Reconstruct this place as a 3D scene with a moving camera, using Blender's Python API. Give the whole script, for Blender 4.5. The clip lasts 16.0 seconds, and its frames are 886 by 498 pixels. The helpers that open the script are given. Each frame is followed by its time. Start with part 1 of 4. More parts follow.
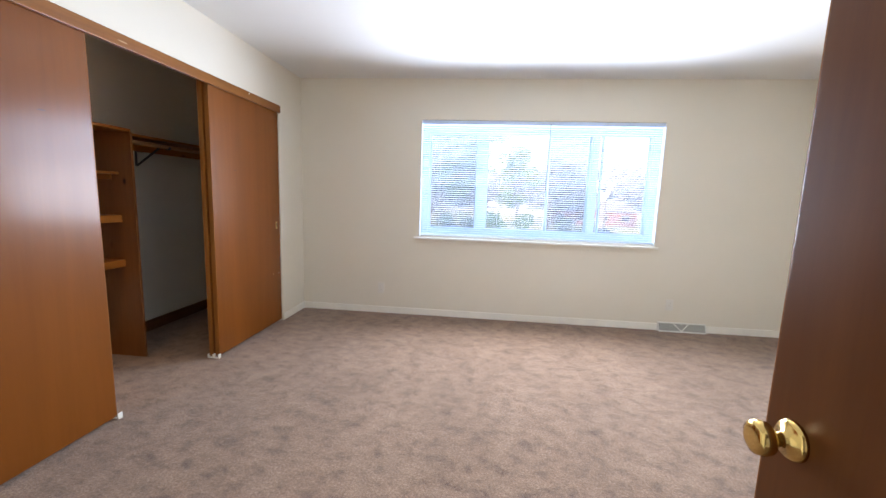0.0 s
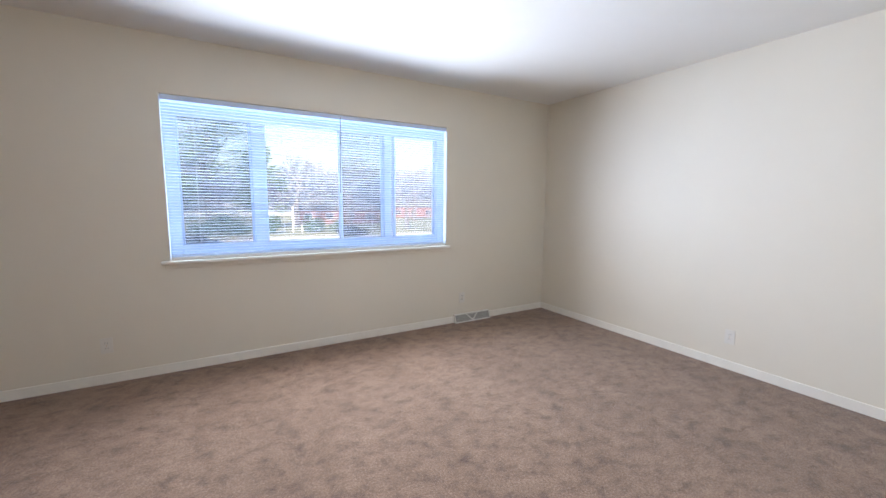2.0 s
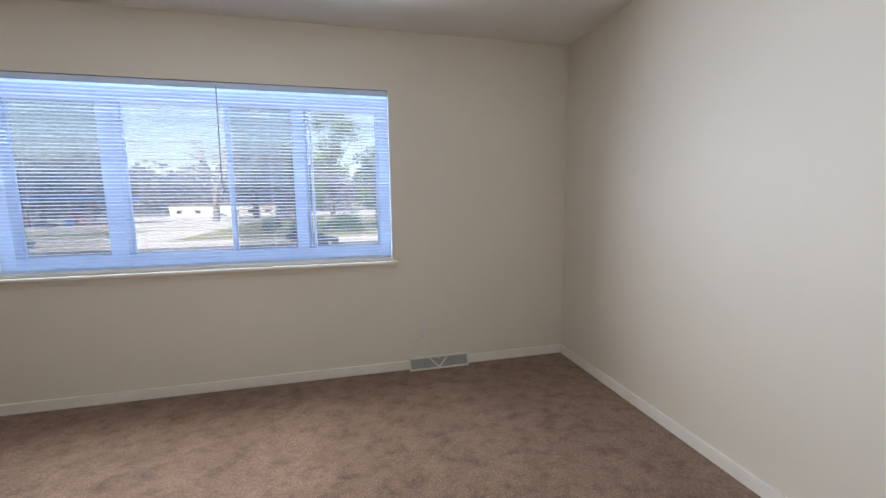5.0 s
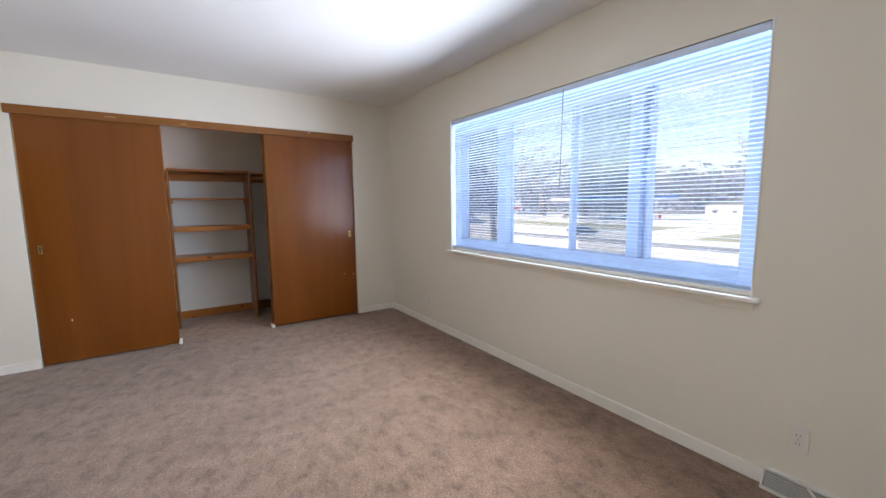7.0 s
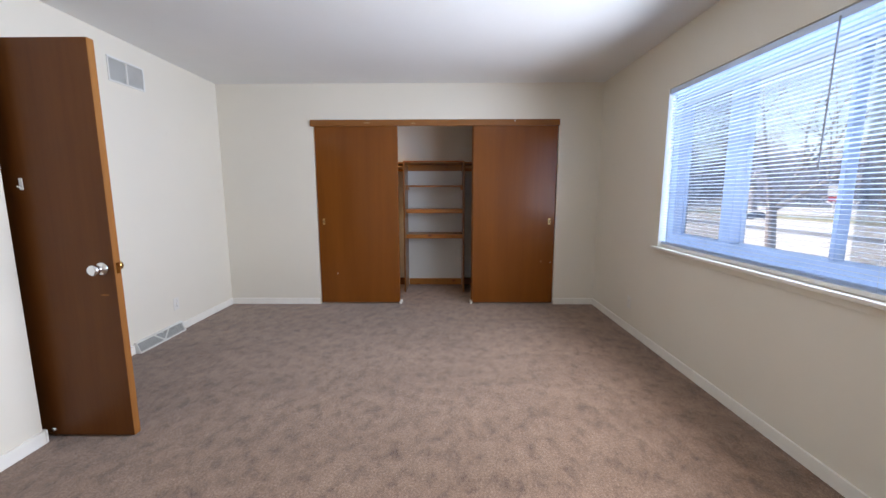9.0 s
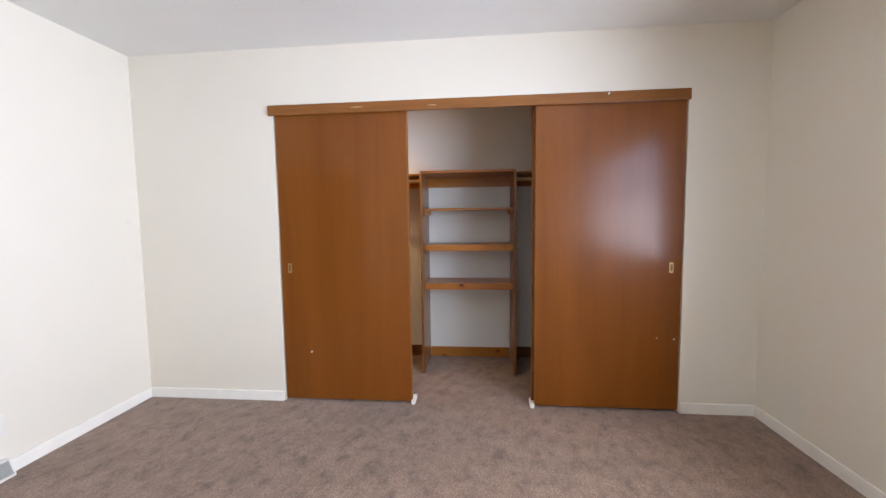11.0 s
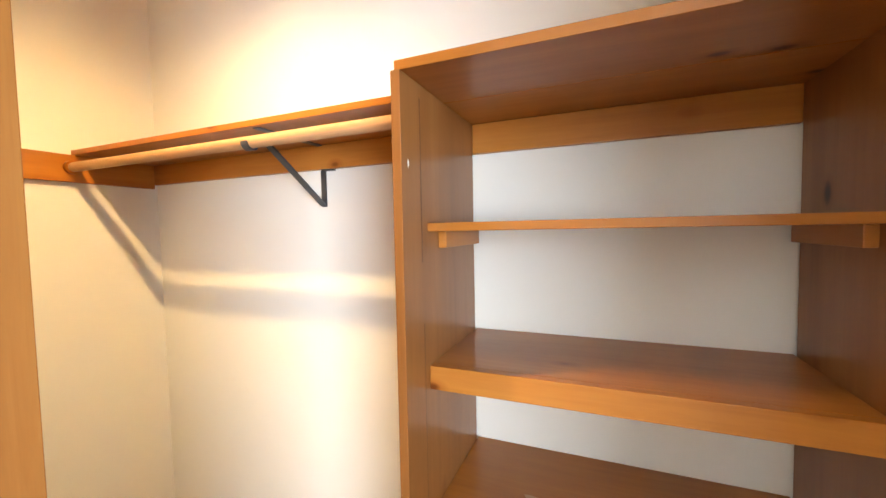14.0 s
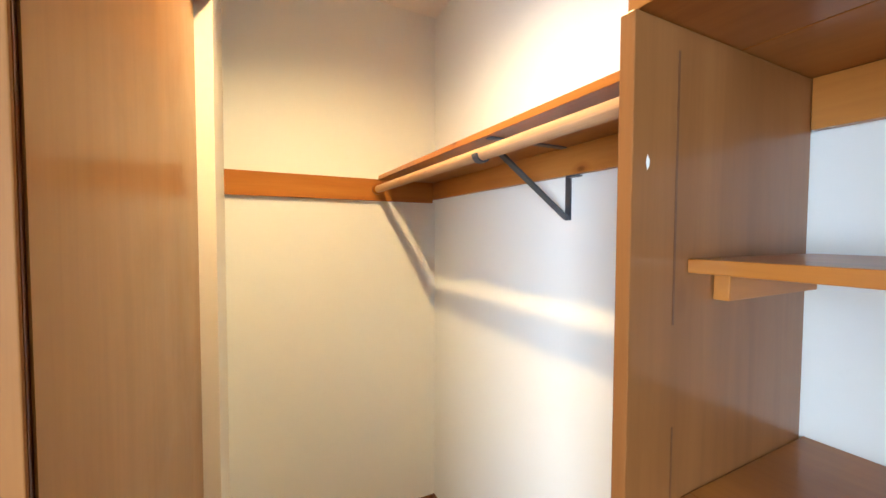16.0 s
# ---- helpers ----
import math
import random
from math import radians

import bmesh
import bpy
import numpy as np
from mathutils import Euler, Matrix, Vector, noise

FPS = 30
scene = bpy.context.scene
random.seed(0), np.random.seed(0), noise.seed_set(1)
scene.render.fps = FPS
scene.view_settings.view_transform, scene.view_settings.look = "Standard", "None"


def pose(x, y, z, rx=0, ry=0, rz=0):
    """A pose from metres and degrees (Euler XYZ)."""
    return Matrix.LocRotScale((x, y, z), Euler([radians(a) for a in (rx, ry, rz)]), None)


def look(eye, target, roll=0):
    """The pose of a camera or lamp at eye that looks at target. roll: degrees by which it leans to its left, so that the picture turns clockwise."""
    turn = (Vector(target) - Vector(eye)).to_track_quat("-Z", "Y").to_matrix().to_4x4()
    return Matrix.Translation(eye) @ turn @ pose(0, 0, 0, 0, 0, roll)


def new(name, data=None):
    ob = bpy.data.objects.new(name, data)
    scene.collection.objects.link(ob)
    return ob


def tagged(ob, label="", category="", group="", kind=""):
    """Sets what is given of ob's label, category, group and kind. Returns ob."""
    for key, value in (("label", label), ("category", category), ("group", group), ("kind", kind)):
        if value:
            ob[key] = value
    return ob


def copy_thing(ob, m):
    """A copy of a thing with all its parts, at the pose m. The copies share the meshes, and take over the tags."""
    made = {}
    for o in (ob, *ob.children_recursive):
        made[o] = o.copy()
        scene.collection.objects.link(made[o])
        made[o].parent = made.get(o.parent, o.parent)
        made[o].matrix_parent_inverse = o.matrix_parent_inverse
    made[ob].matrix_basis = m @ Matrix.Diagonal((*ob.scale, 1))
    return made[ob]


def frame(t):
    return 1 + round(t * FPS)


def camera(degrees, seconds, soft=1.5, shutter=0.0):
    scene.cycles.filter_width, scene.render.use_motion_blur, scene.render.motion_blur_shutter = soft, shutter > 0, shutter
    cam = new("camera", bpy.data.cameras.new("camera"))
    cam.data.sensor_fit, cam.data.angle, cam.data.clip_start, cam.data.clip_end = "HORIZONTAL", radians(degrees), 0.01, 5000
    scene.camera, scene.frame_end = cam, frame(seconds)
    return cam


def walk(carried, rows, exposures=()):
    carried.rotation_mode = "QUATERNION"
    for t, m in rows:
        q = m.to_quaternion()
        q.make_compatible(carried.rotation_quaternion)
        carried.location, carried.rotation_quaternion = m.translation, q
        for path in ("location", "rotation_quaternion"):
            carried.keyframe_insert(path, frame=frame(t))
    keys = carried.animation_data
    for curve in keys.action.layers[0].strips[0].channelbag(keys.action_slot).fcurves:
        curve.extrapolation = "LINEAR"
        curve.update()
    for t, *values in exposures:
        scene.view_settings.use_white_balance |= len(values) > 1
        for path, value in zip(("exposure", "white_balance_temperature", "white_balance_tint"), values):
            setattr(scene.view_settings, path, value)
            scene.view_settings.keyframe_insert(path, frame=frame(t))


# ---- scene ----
cam = camera(97.8, 16.0)
PATH = [
    (0, (-0.079, 0.129, 1.288), (-0.279, 2.102, 1.022), 1.9),
    (0.5, (-0.182, 0.408, 1.3), (-0.187, 2.394, 1.065), 1.8),
    (1, (-0.302, 0.571, 1.289), (0.013, 2.533, 1.065), 1.3),
    (1.5, (-0.412, 0.657, 1.33), (0.245, 2.531, 1.09), 0.8),
    (2, (-0.437, 0.704, 1.317), (0.566, 2.417, 1.075), 0.5),
    (2.5, (-0.415, 0.84, 1.305), (0.904, 2.323, 1.058), 0.6),
    (3, (-0.186, 0.982, 1.312), (1.354, 2.234, 1.067), 0.3),
    (3.2, (-0.1, 1.022, 1.305), (1.507, 2.19, 1.066), 0.0),
    (5.3, (1.525, 1.38, 1.307), (1.623, 3.362, 1.054), -0.4),
    (5.5, (1.614, 1.404, 1.307), (1.461, 3.382, 1.053), -0.1),
    (6, (1.949, 1.593, 1.305), (1.146, 3.409, 1.064), -0.2),
    (6.5, (2.222, 1.802, 1.311), (0.919, 3.3, 1.076), -0.5),
    (7, (2.303, 2.051, 1.301), (0.653, 3.158, 1.07), -0.6),
    (7.5, (2.359, 2.316, 1.303), (0.499, 3.015, 1.075), -0.5),
    (8, (2.438, 2.493, 1.312), (0.487, 2.863, 1.07), -0.5),
    (8.5, (2.469, 2.534, 1.285), (0.49, 2.663, 1.026), -0.2),
    (9, (2.362, 2.494, 1.283), (0.382, 2.474, 1.0), -0.1),
    (9.2, (2.22, 2.464, 1.274), (0.241, 2.395, 0.989), -0.1),
    (11.3, (0.205, 2.416, 1.308), (-1.78, 2.217, 1.167), -0.5),
    (11.5, (-0.035, 2.404, 1.313), (-2.02, 2.202, 1.169), 0.1),
    (12, (-0.523, 2.34, 1.328), (-2.51, 2.166, 1.174), -0.1),
    (12.5, (-0.954, 2.35, 1.351), (-2.941, 2.167, 1.204), -0.1),
    (13, (-1.375, 2.318, 1.363), (-3.359, 2.112, 1.229), -0.4),
    (13.5, (-1.716, 2.36, 1.363), (-3.675, 1.976, 1.246), -0.6),
    (14, (-1.956, 2.305, 1.378), (-3.802, 1.541, 1.276), -1.1),
    (14.5, (-2.104, 2.284, 1.41), (-3.693, 1.074, 1.318), -0.5),
    (15, (-2.177, 2.278, 1.423), (-3.513, 0.794, 1.317), 0.7),
    (15.5, (-2.183, 2.287, 1.422), (-3.332, 0.653, 1.326), 0.8),
    (16, (-2.21, 2.254, 1.422), (-3.115, 0.472, 1.345), 0.2),
]
EXPO = [(0.0, 2.75, 7100, 20), (1.0, 2.5, 7000, 18), (1.5, 2.35, 7000, 20), (2.5, 2.15, 6900, 21), (3.0, 2.1, 6900, 21), (5.5, 1.75, 7350, 21), (7.0, 2.1, 7150, 21), (9.0, 2.05, 7100, 22),
        (11.5, 2.8, 7150, 24), (12.0, 2.9, 7250, 25), (12.5, 3.4, 7000, 24), (13.0, 3.75, 6500, 13), (13.5, 3.9, 6300, 8), (14.0, 3.95, 8000, 17), (14.5, 3.85, 7150, 14), (15.0, 3.75, 6850, 13), (16.0, 3.75, 6600, 12)]
walk(cam, [(t, look(eye, target, roll)) for t, eye, target, roll in PATH], exposures=EXPO)

# ---------------------------------------------------------------- world, sun, lamps
world = bpy.data.worlds.new("world")
scene.world = world
world.use_nodes = True
wn = world.node_tree.nodes
sky = wn.new("ShaderNodeTexSky")
sky.sky_type = "NISHITA"
sky.sun_disc = False
sky.sun_elevation = radians(38)
sky.sun_rotation = radians(215)
wn["Background"].inputs["Strength"].default_value = 0.07
world.node_tree.links.new(sky.outputs[0], wn["Background"].inputs["Color"])
sun = new("sun", bpy.data.lights.new("sun", "SUN"))
sun.data.energy, sun.data.angle, sun.data.color = 3.2, radians(0.5), (1.0, 0.95, 0.88)
sun.matrix_world = look((-12, -17, 16), (0, 0, 0))


def window_lamp(name, rise, watts, colour, spread, y, z, high):
    # lamp added in the window opening as daylight from sky or sunlit ground
    a = new(name, bpy.data.lights.new(name, "AREA"))
    a.data.shape, a.data.size, a.data.size_y = "RECTANGLE", 2.38, high
    a.data.energy, a.data.color, a.data.spread = watts, colour, radians(spread)
    a.matrix_world = look((0.447, y, z), (0.447, y - 1, z + math.tan(radians(rise))))


# sky lamp spans the whole window, so its glow also veils slats and view
window_lamp("sky_daylight", -5, 18.5, (0.55, 0.77, 1.0), 150, 4.152, 1.466, 1.17)
window_lamp("ground_daylight", -2, 5.0, (1.0, 0.87, 0.70), 160, 4.170, 1.20, 0.60)
# blue lamp added behind the slats to lift them and haze the view
window_lamp("veil_daylight", 0, 11.0, (0.36, 0.60, 1.0), 166, 4.254, 1.466, 1.17)


closet_spot = new("closet_light", bpy.data.lights.new("closet_light", "SPOT"))
closet_spot.data.energy, closet_spot.data.color = 7.3, (1.0, 0.72, 0.35)
closet_spot.data.spot_size, closet_spot.data.spot_blend, closet_spot.data.shadow_soft_size = radians(136), 1.0, 0.016
closet_spot.matrix_world = look((-2.33, 1.50, 2.335), (-2.58, 1.05, 0.75))

# ---------------------------------------------------------------- materials


def nodes_of(name):
    m = bpy.data.materials.new(name)
    m.use_nodes = True
    t = m.node_tree
    return m, t, t.nodes["Principled BSDF"]


def link(t, a, b):
    t.links.new(a, b)


def coords(t, scale=(1, 1, 1), turn=(0, 0, 0)):
    tc = t.nodes.new("ShaderNodeTexCoord")
    mp = t.nodes.new("ShaderNodeMapping")
    mp.inputs["Scale"].default_value = scale
    mp.inputs["Rotation"].default_value = turn
    link(t, tc.outputs["Object"], mp.inputs["Vector"])
    return mp.outputs[0]


def noise_of(t, vec, scale, detail=3.0, rough=0.55, distort=0.0):
    n = t.nodes.new("ShaderNodeTexNoise")
    n.inputs["Scale"].default_value = scale
    n.inputs["Detail"].default_value = detail
    n.inputs["Roughness"].default_value = rough
    n.inputs["Distortion"].default_value = distort
    link(t, vec, n.inputs["Vector"])
    return n.outputs["Fac"]


def ramp(t, fac, stops):
    r = t.nodes.new("ShaderNodeValToRGB")
    while len(r.color_ramp.elements) < len(stops):
        r.color_ramp.elements.new(0.5)
    for e, (p, c) in zip(r.color_ramp.elements, stops):
        e.position = p
        e.color = (*c, 1) if len(c) == 3 else c
    link(t, fac, r.inputs[0])
    return r.outputs[0]


def mixed(t, fac, a, b, mode="MIX"):
    m = t.nodes.new("ShaderNodeMix")
    m.data_type, m.blend_type = "RGBA", mode
    for value, socket in ((fac, m.inputs[0]), (a, m.inputs[6]), (b, m.inputs[7])):
        if isinstance(value, bpy.types.NodeSocket):
            link(t, value, socket)
        else:
            socket.default_value = value if not isinstance(value, tuple) else (*value, 1)
    return m.outputs[2]


def bump(t, b, height, strength, distance):
    n = t.nodes.new("ShaderNodeBump")
    n.inputs["Strength"].default_value = strength
    n.inputs["Distance"].default_value = distance
    link(t, height, n.inputs["Height"])
    link(t, n.outputs[0], b.inputs["Normal"])


def plain(name, colour, rough=0.5, metal=0.0, vary=0.06, scale=9.0, rel=0.15, fine=60.0, dist=0.001):
    m, t, b = nodes_of(name)
    v = coords(t)
    dark = tuple(c * (1 - vary) for c in colour)
    lite = tuple(min(1, c * (1 + vary * 0.6)) for c in colour)
    link(t, ramp(t, noise_of(t, v, scale, 4), [(0.3, dark), (0.7, lite)]), b.inputs["Base Color"])
    b.inputs["Roughness"].default_value = rough
    b.inputs["Metallic"].default_value = metal
    if rel:
        bump(t, b, noise_of(t, v, fine, 3), rel, dist)
    return m


def paint(name, colour, rough=0.55):
    # rolled wall paint: faint orange-peel, faint hand marks
    m, t, b = nodes_of(name)
    v = coords(t)
    base = ramp(t, noise_of(t, v, 1.3, 5, 0.6), [(0.3, tuple(c * 0.965 for c in colour)), (0.7, colour)])
    marks = ramp(t, noise_of(t, v, 5.5, 6, 0.7, 0.6), [(0.66, (1, 1, 1)), (0.78, (0.94, 0.93, 0.91))])
    link(t, mixed(t, 1.0, base, marks, "MULTIPLY"), b.inputs["Base Color"])
    b.inputs["Roughness"].default_value = rough
    bump(t, b, noise_of(t, v, 220, 2), 0.18, 0.0006)
    return m


def wood(name, a, b2, c, rough=0.3, axis="z", knots=False, coat=0.35, grain=1.0, lines_by=0.75, worn=0.76):
    m, t, b = nodes_of(name)
    long = {"x": (0.9, 14, 14), "y": (14, 0.9, 14), "z": (14, 14, 0.9)}[axis]
    v = coords(t, tuple(s * grain for s in long))
    broad = noise_of(t, coords(t, tuple(0.12 * s for s in long)), 2.2, 4, 0.55, 0.8)
    fine = noise_of(t, v, 5.0, 6, 0.65, 0.4)
    tone = ramp(t, broad, [(0.28, a), (0.5, b2), (0.74, c)])
    lines = ramp(t, fine, [(0.25, (0.72, 0.66, 0.6)), (0.6, (1, 1, 1))])
    col = mixed(t, lines_by, tone, lines, "MULTIPLY")
    if knots:
        # a few dark oval knots with a warmer ring, and none in most cells
        kv = {"x": (4.6, 8, 8), "y": (8, 4.6, 8), "z": (8, 8, 4.6)}[axis]
        vo = t.nodes.new("ShaderNodeTexVoronoi")
        vo.inputs["Scale"].default_value = 1.0
        vo.inputs["Randomness"].default_value = 1.0
        link(t, coords(t, kv), vo.inputs["Vector"])
        ring = ramp(t, vo.outputs["Distance"], [(0.05, (0.10, 0.05, 0.04)), (0.085, (0.34, 0.22, 0.17)), (0.12, (0.80, 0.70, 0.62)), (0.20, (1, 1, 1))])
        some = t.nodes.new("ShaderNodeSeparateColor")
        link(t, vo.outputs["Color"], some.inputs[0])
        pick = ramp(t, some.outputs[0], [(0.40, (0, 0, 0)), (0.45, (1, 1, 1))])
        col = mixed(t, pick, col, mixed(t, 1.0, col, ring, "MULTIPLY"))
    if worn < 0.95:
        scuff = ramp(t, noise_of(t, coords(t), 7.0, 8, 0.75, 1.2), [(worn, (0, 0, 0)), (worn + 0.08, (0.3, 0.3, 0.3))])
        col = mixed(t, scuff, col, tuple(min(1, q * 1.7 + 0.05) for q in c))
    link(t, col, b.inputs["Base Color"])
    rr = t.nodes.new("ShaderNodeMapRange")
    rr.inputs["To Min"].default_value, rr.inputs["To Max"].default_value = rough - 0.07, rough + 0.13
    link(t, noise_of(t, coords(t), 4.0, 6, 0.7, 0.8), rr.inputs["Value"])
    link(t, rr.outputs[0], b.inputs["Roughness"])
    b.inputs["Specular IOR Level"].default_value = 0.18
    b.inputs["Coat Weight"].default_value = coat
    b.inputs["Coat Roughness"].default_value = 0.15
    bump(t, b, mixed(t, 0.6, fine, noise_of(t, coords(t), 9.0, 5, 0.6, 1.0)), 0.12, 0.0012)
    return m


def carpet_material():
    m, t, b = nodes_of("carpet_pile")
    v = coords(t)
    vw = coords(t, (1.0, 1.25, 1.0), (0, 0, 0.5))
    fibre = noise_of(t, v, 330, 2, 0.6)
    tuft = noise_of(t, v, 95, 3, 0.7)
    lay = noise_of(t, vw, 9.0, 8, 0.74, 0.2)
    tracks = noise_of(t, coords(t, (1.5, 0.5, 1), (0, 0, 0.35)), 1.6, 4, 0.55, 0.7)
    base = ramp(t, tuft, [(0.25, (0.165, 0.096, 0.060)), (0.52, (0.31, 0.192, 0.124)), (0.78, (0.46, 0.322, 0.235))])
    nap = ramp(t, lay, [(0.33, (0.42, 0.37, 0.34)), (0.48, (0.80, 0.77, 0.75)), (0.61, (1.0, 1.0, 1.0))])
    sweep = ramp(t, tracks, [(0.38, (0.84, 0.82, 0.80)), (0.60, (1, 1, 1))])
    col = mixed(t, 1.0, mixed(t, 1.0, base, nap, "MULTIPLY"), sweep, "MULTIPLY")
    link(t, col, b.inputs["Base Color"])
    b.inputs["Roughness"].default_value = 0.95
    b.inputs["Sheen Weight"].default_value = 0.25
    b.inputs["Sheen Roughness"].default_value = 0.6
    b.inputs["Specular IOR Level"].default_value = 0.1
    h = mixed(t, 0.45, tuft, fibre)
    bump(t, b, mixed(t, 0.25, h, lay), 0.8, 0.007)
    return m


def glass_material():
    m, t, b = nodes_of("window_glass")
    t.nodes.remove(b)
    out = t.nodes["Material Output"]
    clear = t.nodes.new("ShaderNodeBsdfTransparent")
    clear.inputs[0].default_value = (0.93, 0.96, 0.95, 1)
    gloss = t.nodes.new("ShaderNodeBsdfGlossy")
    gloss.inputs["Roughness"].default_value = 0.02
    mx = t.nodes.new("ShaderNodeMixShader")
    mx.inputs[0].default_value = 0.05
    link(t, clear.outputs[0], mx.inputs[1])
    link(t, gloss.outputs[0], mx.inputs[2])
    # pale blue glare veil over the view, built into the glass as translucency
    veil = t.nodes.new("ShaderNodeBsdfTranslucent")
    veil.inputs[0].default_value = (0.55, 0.75, 1.0, 1)
    veil_mix = t.nodes.new("ShaderNodeMixShader")
    link(t, ramp(t, noise_of(t, coords(t), 1.5, 4), [(0.3, (0.09, 0.09, 0.09)), (0.7, (0.12, 0.12, 0.12))]), veil_mix.inputs[0])
    link(t, mx.outputs[0], veil_mix.inputs[1])
    link(t, veil.outputs[0], veil_mix.inputs[2])
    link(t, veil_mix.outputs[0], out.inputs[0])
    return m


def screen_material():
    m, t, b = nodes_of("insect_screen")
    b.inputs["Base Color"].default_value = (0.22, 0.24, 0.27, 1)
    out = t.nodes["Material Output"]
    clear = t.nodes.new("ShaderNodeBsdfTransparent")
    mx = t.nodes.new("ShaderNodeMixShader")
    mx.inputs[0].default_value = 0.30
    link(t, clear.outputs[0], mx.inputs[1])
    link(t, b.outputs[0], mx.inputs[2])
    link(t, mx.outputs[0], out.inputs[0])
    return m


def slat_material():
    m, t, b = nodes_of("blind_slat")
    b.inputs["Base Color"].default_value = (0.90, 0.90, 0.89, 1)
    b.inputs["Roughness"].default_value = 0.5
    info = t.nodes.new("ShaderNodeObjectInfo")
    link(t, ramp(t, info.outputs["Random"], [(0.0, (0.88, 0.88, 0.87)), (1.0, (0.92, 0.92, 0.91))]), b.inputs["Base Color"])
    lit = t.nodes.new("ShaderNodeBsdfTranslucent")
    lit.inputs[0].default_value = (0.90, 0.91, 0.92, 1)
    mx = t.nodes.new("ShaderNodeMixShader")
    mx.inputs[0].default_value = 0.5
    link(t, b.outputs[0], mx.inputs[1])
    link(t, lit.outputs[0], mx.inputs[2])
    link(t, mx.outputs[0], t.nodes["Material Output"].inputs[0])
    return m


def glow(name, colour, strength):
    m, t, b = nodes_of(name)
    b.inputs["Base Color"].default_value = (*colour, 1)
    b.inputs["Emission Color"].default_value = (*colour, 1)
    b.inputs["Emission Strength"].default_value = strength
    return m


M_WALL = paint("wall_paint", (0.785, 0.727, 0.615))
M_CLOSET = paint("closet_paint", (0.78, 0.785, 0.735))
M_CEIL = paint("ceiling_paint", (0.82, 0.81, 0.78), 0.8)
M_TRIM = plain("white_trim", (0.88, 0.845, 0.765), 0.4, vary=0.04, rel=0.1)
M_CARPET = carpet_material()
M_DOOR = wood("door_veneer", (0.165, 0.046, 0.0056), (0.197, 0.057, 0.0074), (0.230, 0.069, 0.0095), 0.30, "z", coat=0.30, worn=0.97, lines_by=0.22, grain=0.7)
M_EDGE = wood("door_edge", (0.22, 0.08, 0.018), (0.29, 0.11, 0.026), (0.35, 0.15, 0.04), 0.55, "z", coat=0.0)
M_BACK = wood("inner_veneer", (0.27, 0.125, 0.036), (0.33, 0.155, 0.046), (0.39, 0.19, 0.062), 0.34, "z", coat=0.15, worn=0.97, lines_by=0.4, grain=0.8)
M_ENTRY = wood("entry_veneer", (0.095, 0.028, 0.006), (0.125, 0.039, 0.008), (0.155, 0.051, 0.011), 0.36, "z", coat=0.08, worn=0.97, lines_by=0.45, grain=0.7)
M_FASCIA = wood("fascia_wood", (0.20, 0.072, 0.016), (0.27, 0.10, 0.024), (0.35, 0.15, 0.04), 0.3, "y", coat=0.3)
# same pine for the uprights, with their shade put into darker tones
M_PINE_Z = wood("shaded_pine_upright", (0.17, 0.062, 0.017), (0.235, 0.090, 0.025), (0.31, 0.128, 0.040), 0.34, "z", True, lines_by=0.45)
M_PINE_Y = wood("pine_board", (0.29, 0.098, 0.018), (0.40, 0.142, 0.026), (0.50, 0.20, 0.043), 0.34, "y", True, lines_by=0.45)
M_PINE_X = wood("pine_cleat", (0.29, 0.098, 0.018), (0.40, 0.142, 0.026), (0.50, 0.20, 0.043), 0.36, "x", True, lines_by=0.45)
M_ROD = wood("rod_wood", (0.42, 0.24, 0.12), (0.52, 0.31, 0.16), (0.60, 0.38, 0.21), 0.45, "y", coat=0.1)
M_BROWN = wood("brown_base", (0.10, 0.04, 0.018), (0.15, 0.06, 0.025), (0.2, 0.085, 0.035), 0.4, "y")
M_STEEL = plain("bracket_metal", (0.10, 0.11, 0.125), 0.42, 0.7, rel=0.05)
M_BRASS = plain("brass", (0.78, 0.55, 0.20), 0.16, 1.0, rel=0.03)
M_PULL = plain("worn_brass", (0.60, 0.42, 0.18), 0.32, 1.0, rel=0.05)
# cup of the flush pull, darker than its plate
M_CUP = plain("dark_brass_cup", (0.22, 0.15, 0.07), 0.4, 0.8, rel=0.05)
M_CHROME = plain("chrome", (0.78, 0.78, 0.78), 0.1, 1.0, rel=0.02)
M_PLASTIC = plain("white_plastic", (0.82, 0.81, 0.77), 0.35, rel=0.03)
M_DARKSLOT = plain("slot_dark", (0.03, 0.03, 0.03), 0.6)
M_VENT = plain("vent_enamel", (0.78, 0.77, 0.72), 0.4, rel=0.05)
M_MESH = plain("vent_mesh", (0.34, 0.34, 0.32), 0.5, 0.4)
M_LOUVRE = plain("vent_louvre", (0.46, 0.46, 0.43), 0.45, 0.2)
M_OUTLET = plain("outlet_cover", (0.77, 0.735, 0.665), 0.4, rel=0.03)
# white frame whose blue window glare is put into the base colour
M_GLAREVINYL = plain("blue_glare_vinyl", (0.62, 0.74, 0.92), 0.35, rel=0.05)
M_GLASS = glass_material()
M_SCREEN = screen_material()
M_SLAT = slat_material()
M_CORD = plain("cord", (0.75, 0.75, 0.72), 0.6)
M_WAND = plain("clear_wand", (0.38, 0.38, 0.38), 0.2)
M_DOME = glow("lamp_glass", (1.0, 0.76, 0.50), 0.7)
M_BULB = glow("bulb_glass", (1.0, 0.72, 0.42), 4.0)

# ---------------------------------------------------------------- builders
ORIGIN = {}


def thing(name, at, label, category, group="", kind=""):
    ob = new(name)
    ob.location = at
    ob.empty_display_size = 0.1
    ORIGIN[ob.name] = Vector(at)
    return tagged(ob, label, category, group, kind)


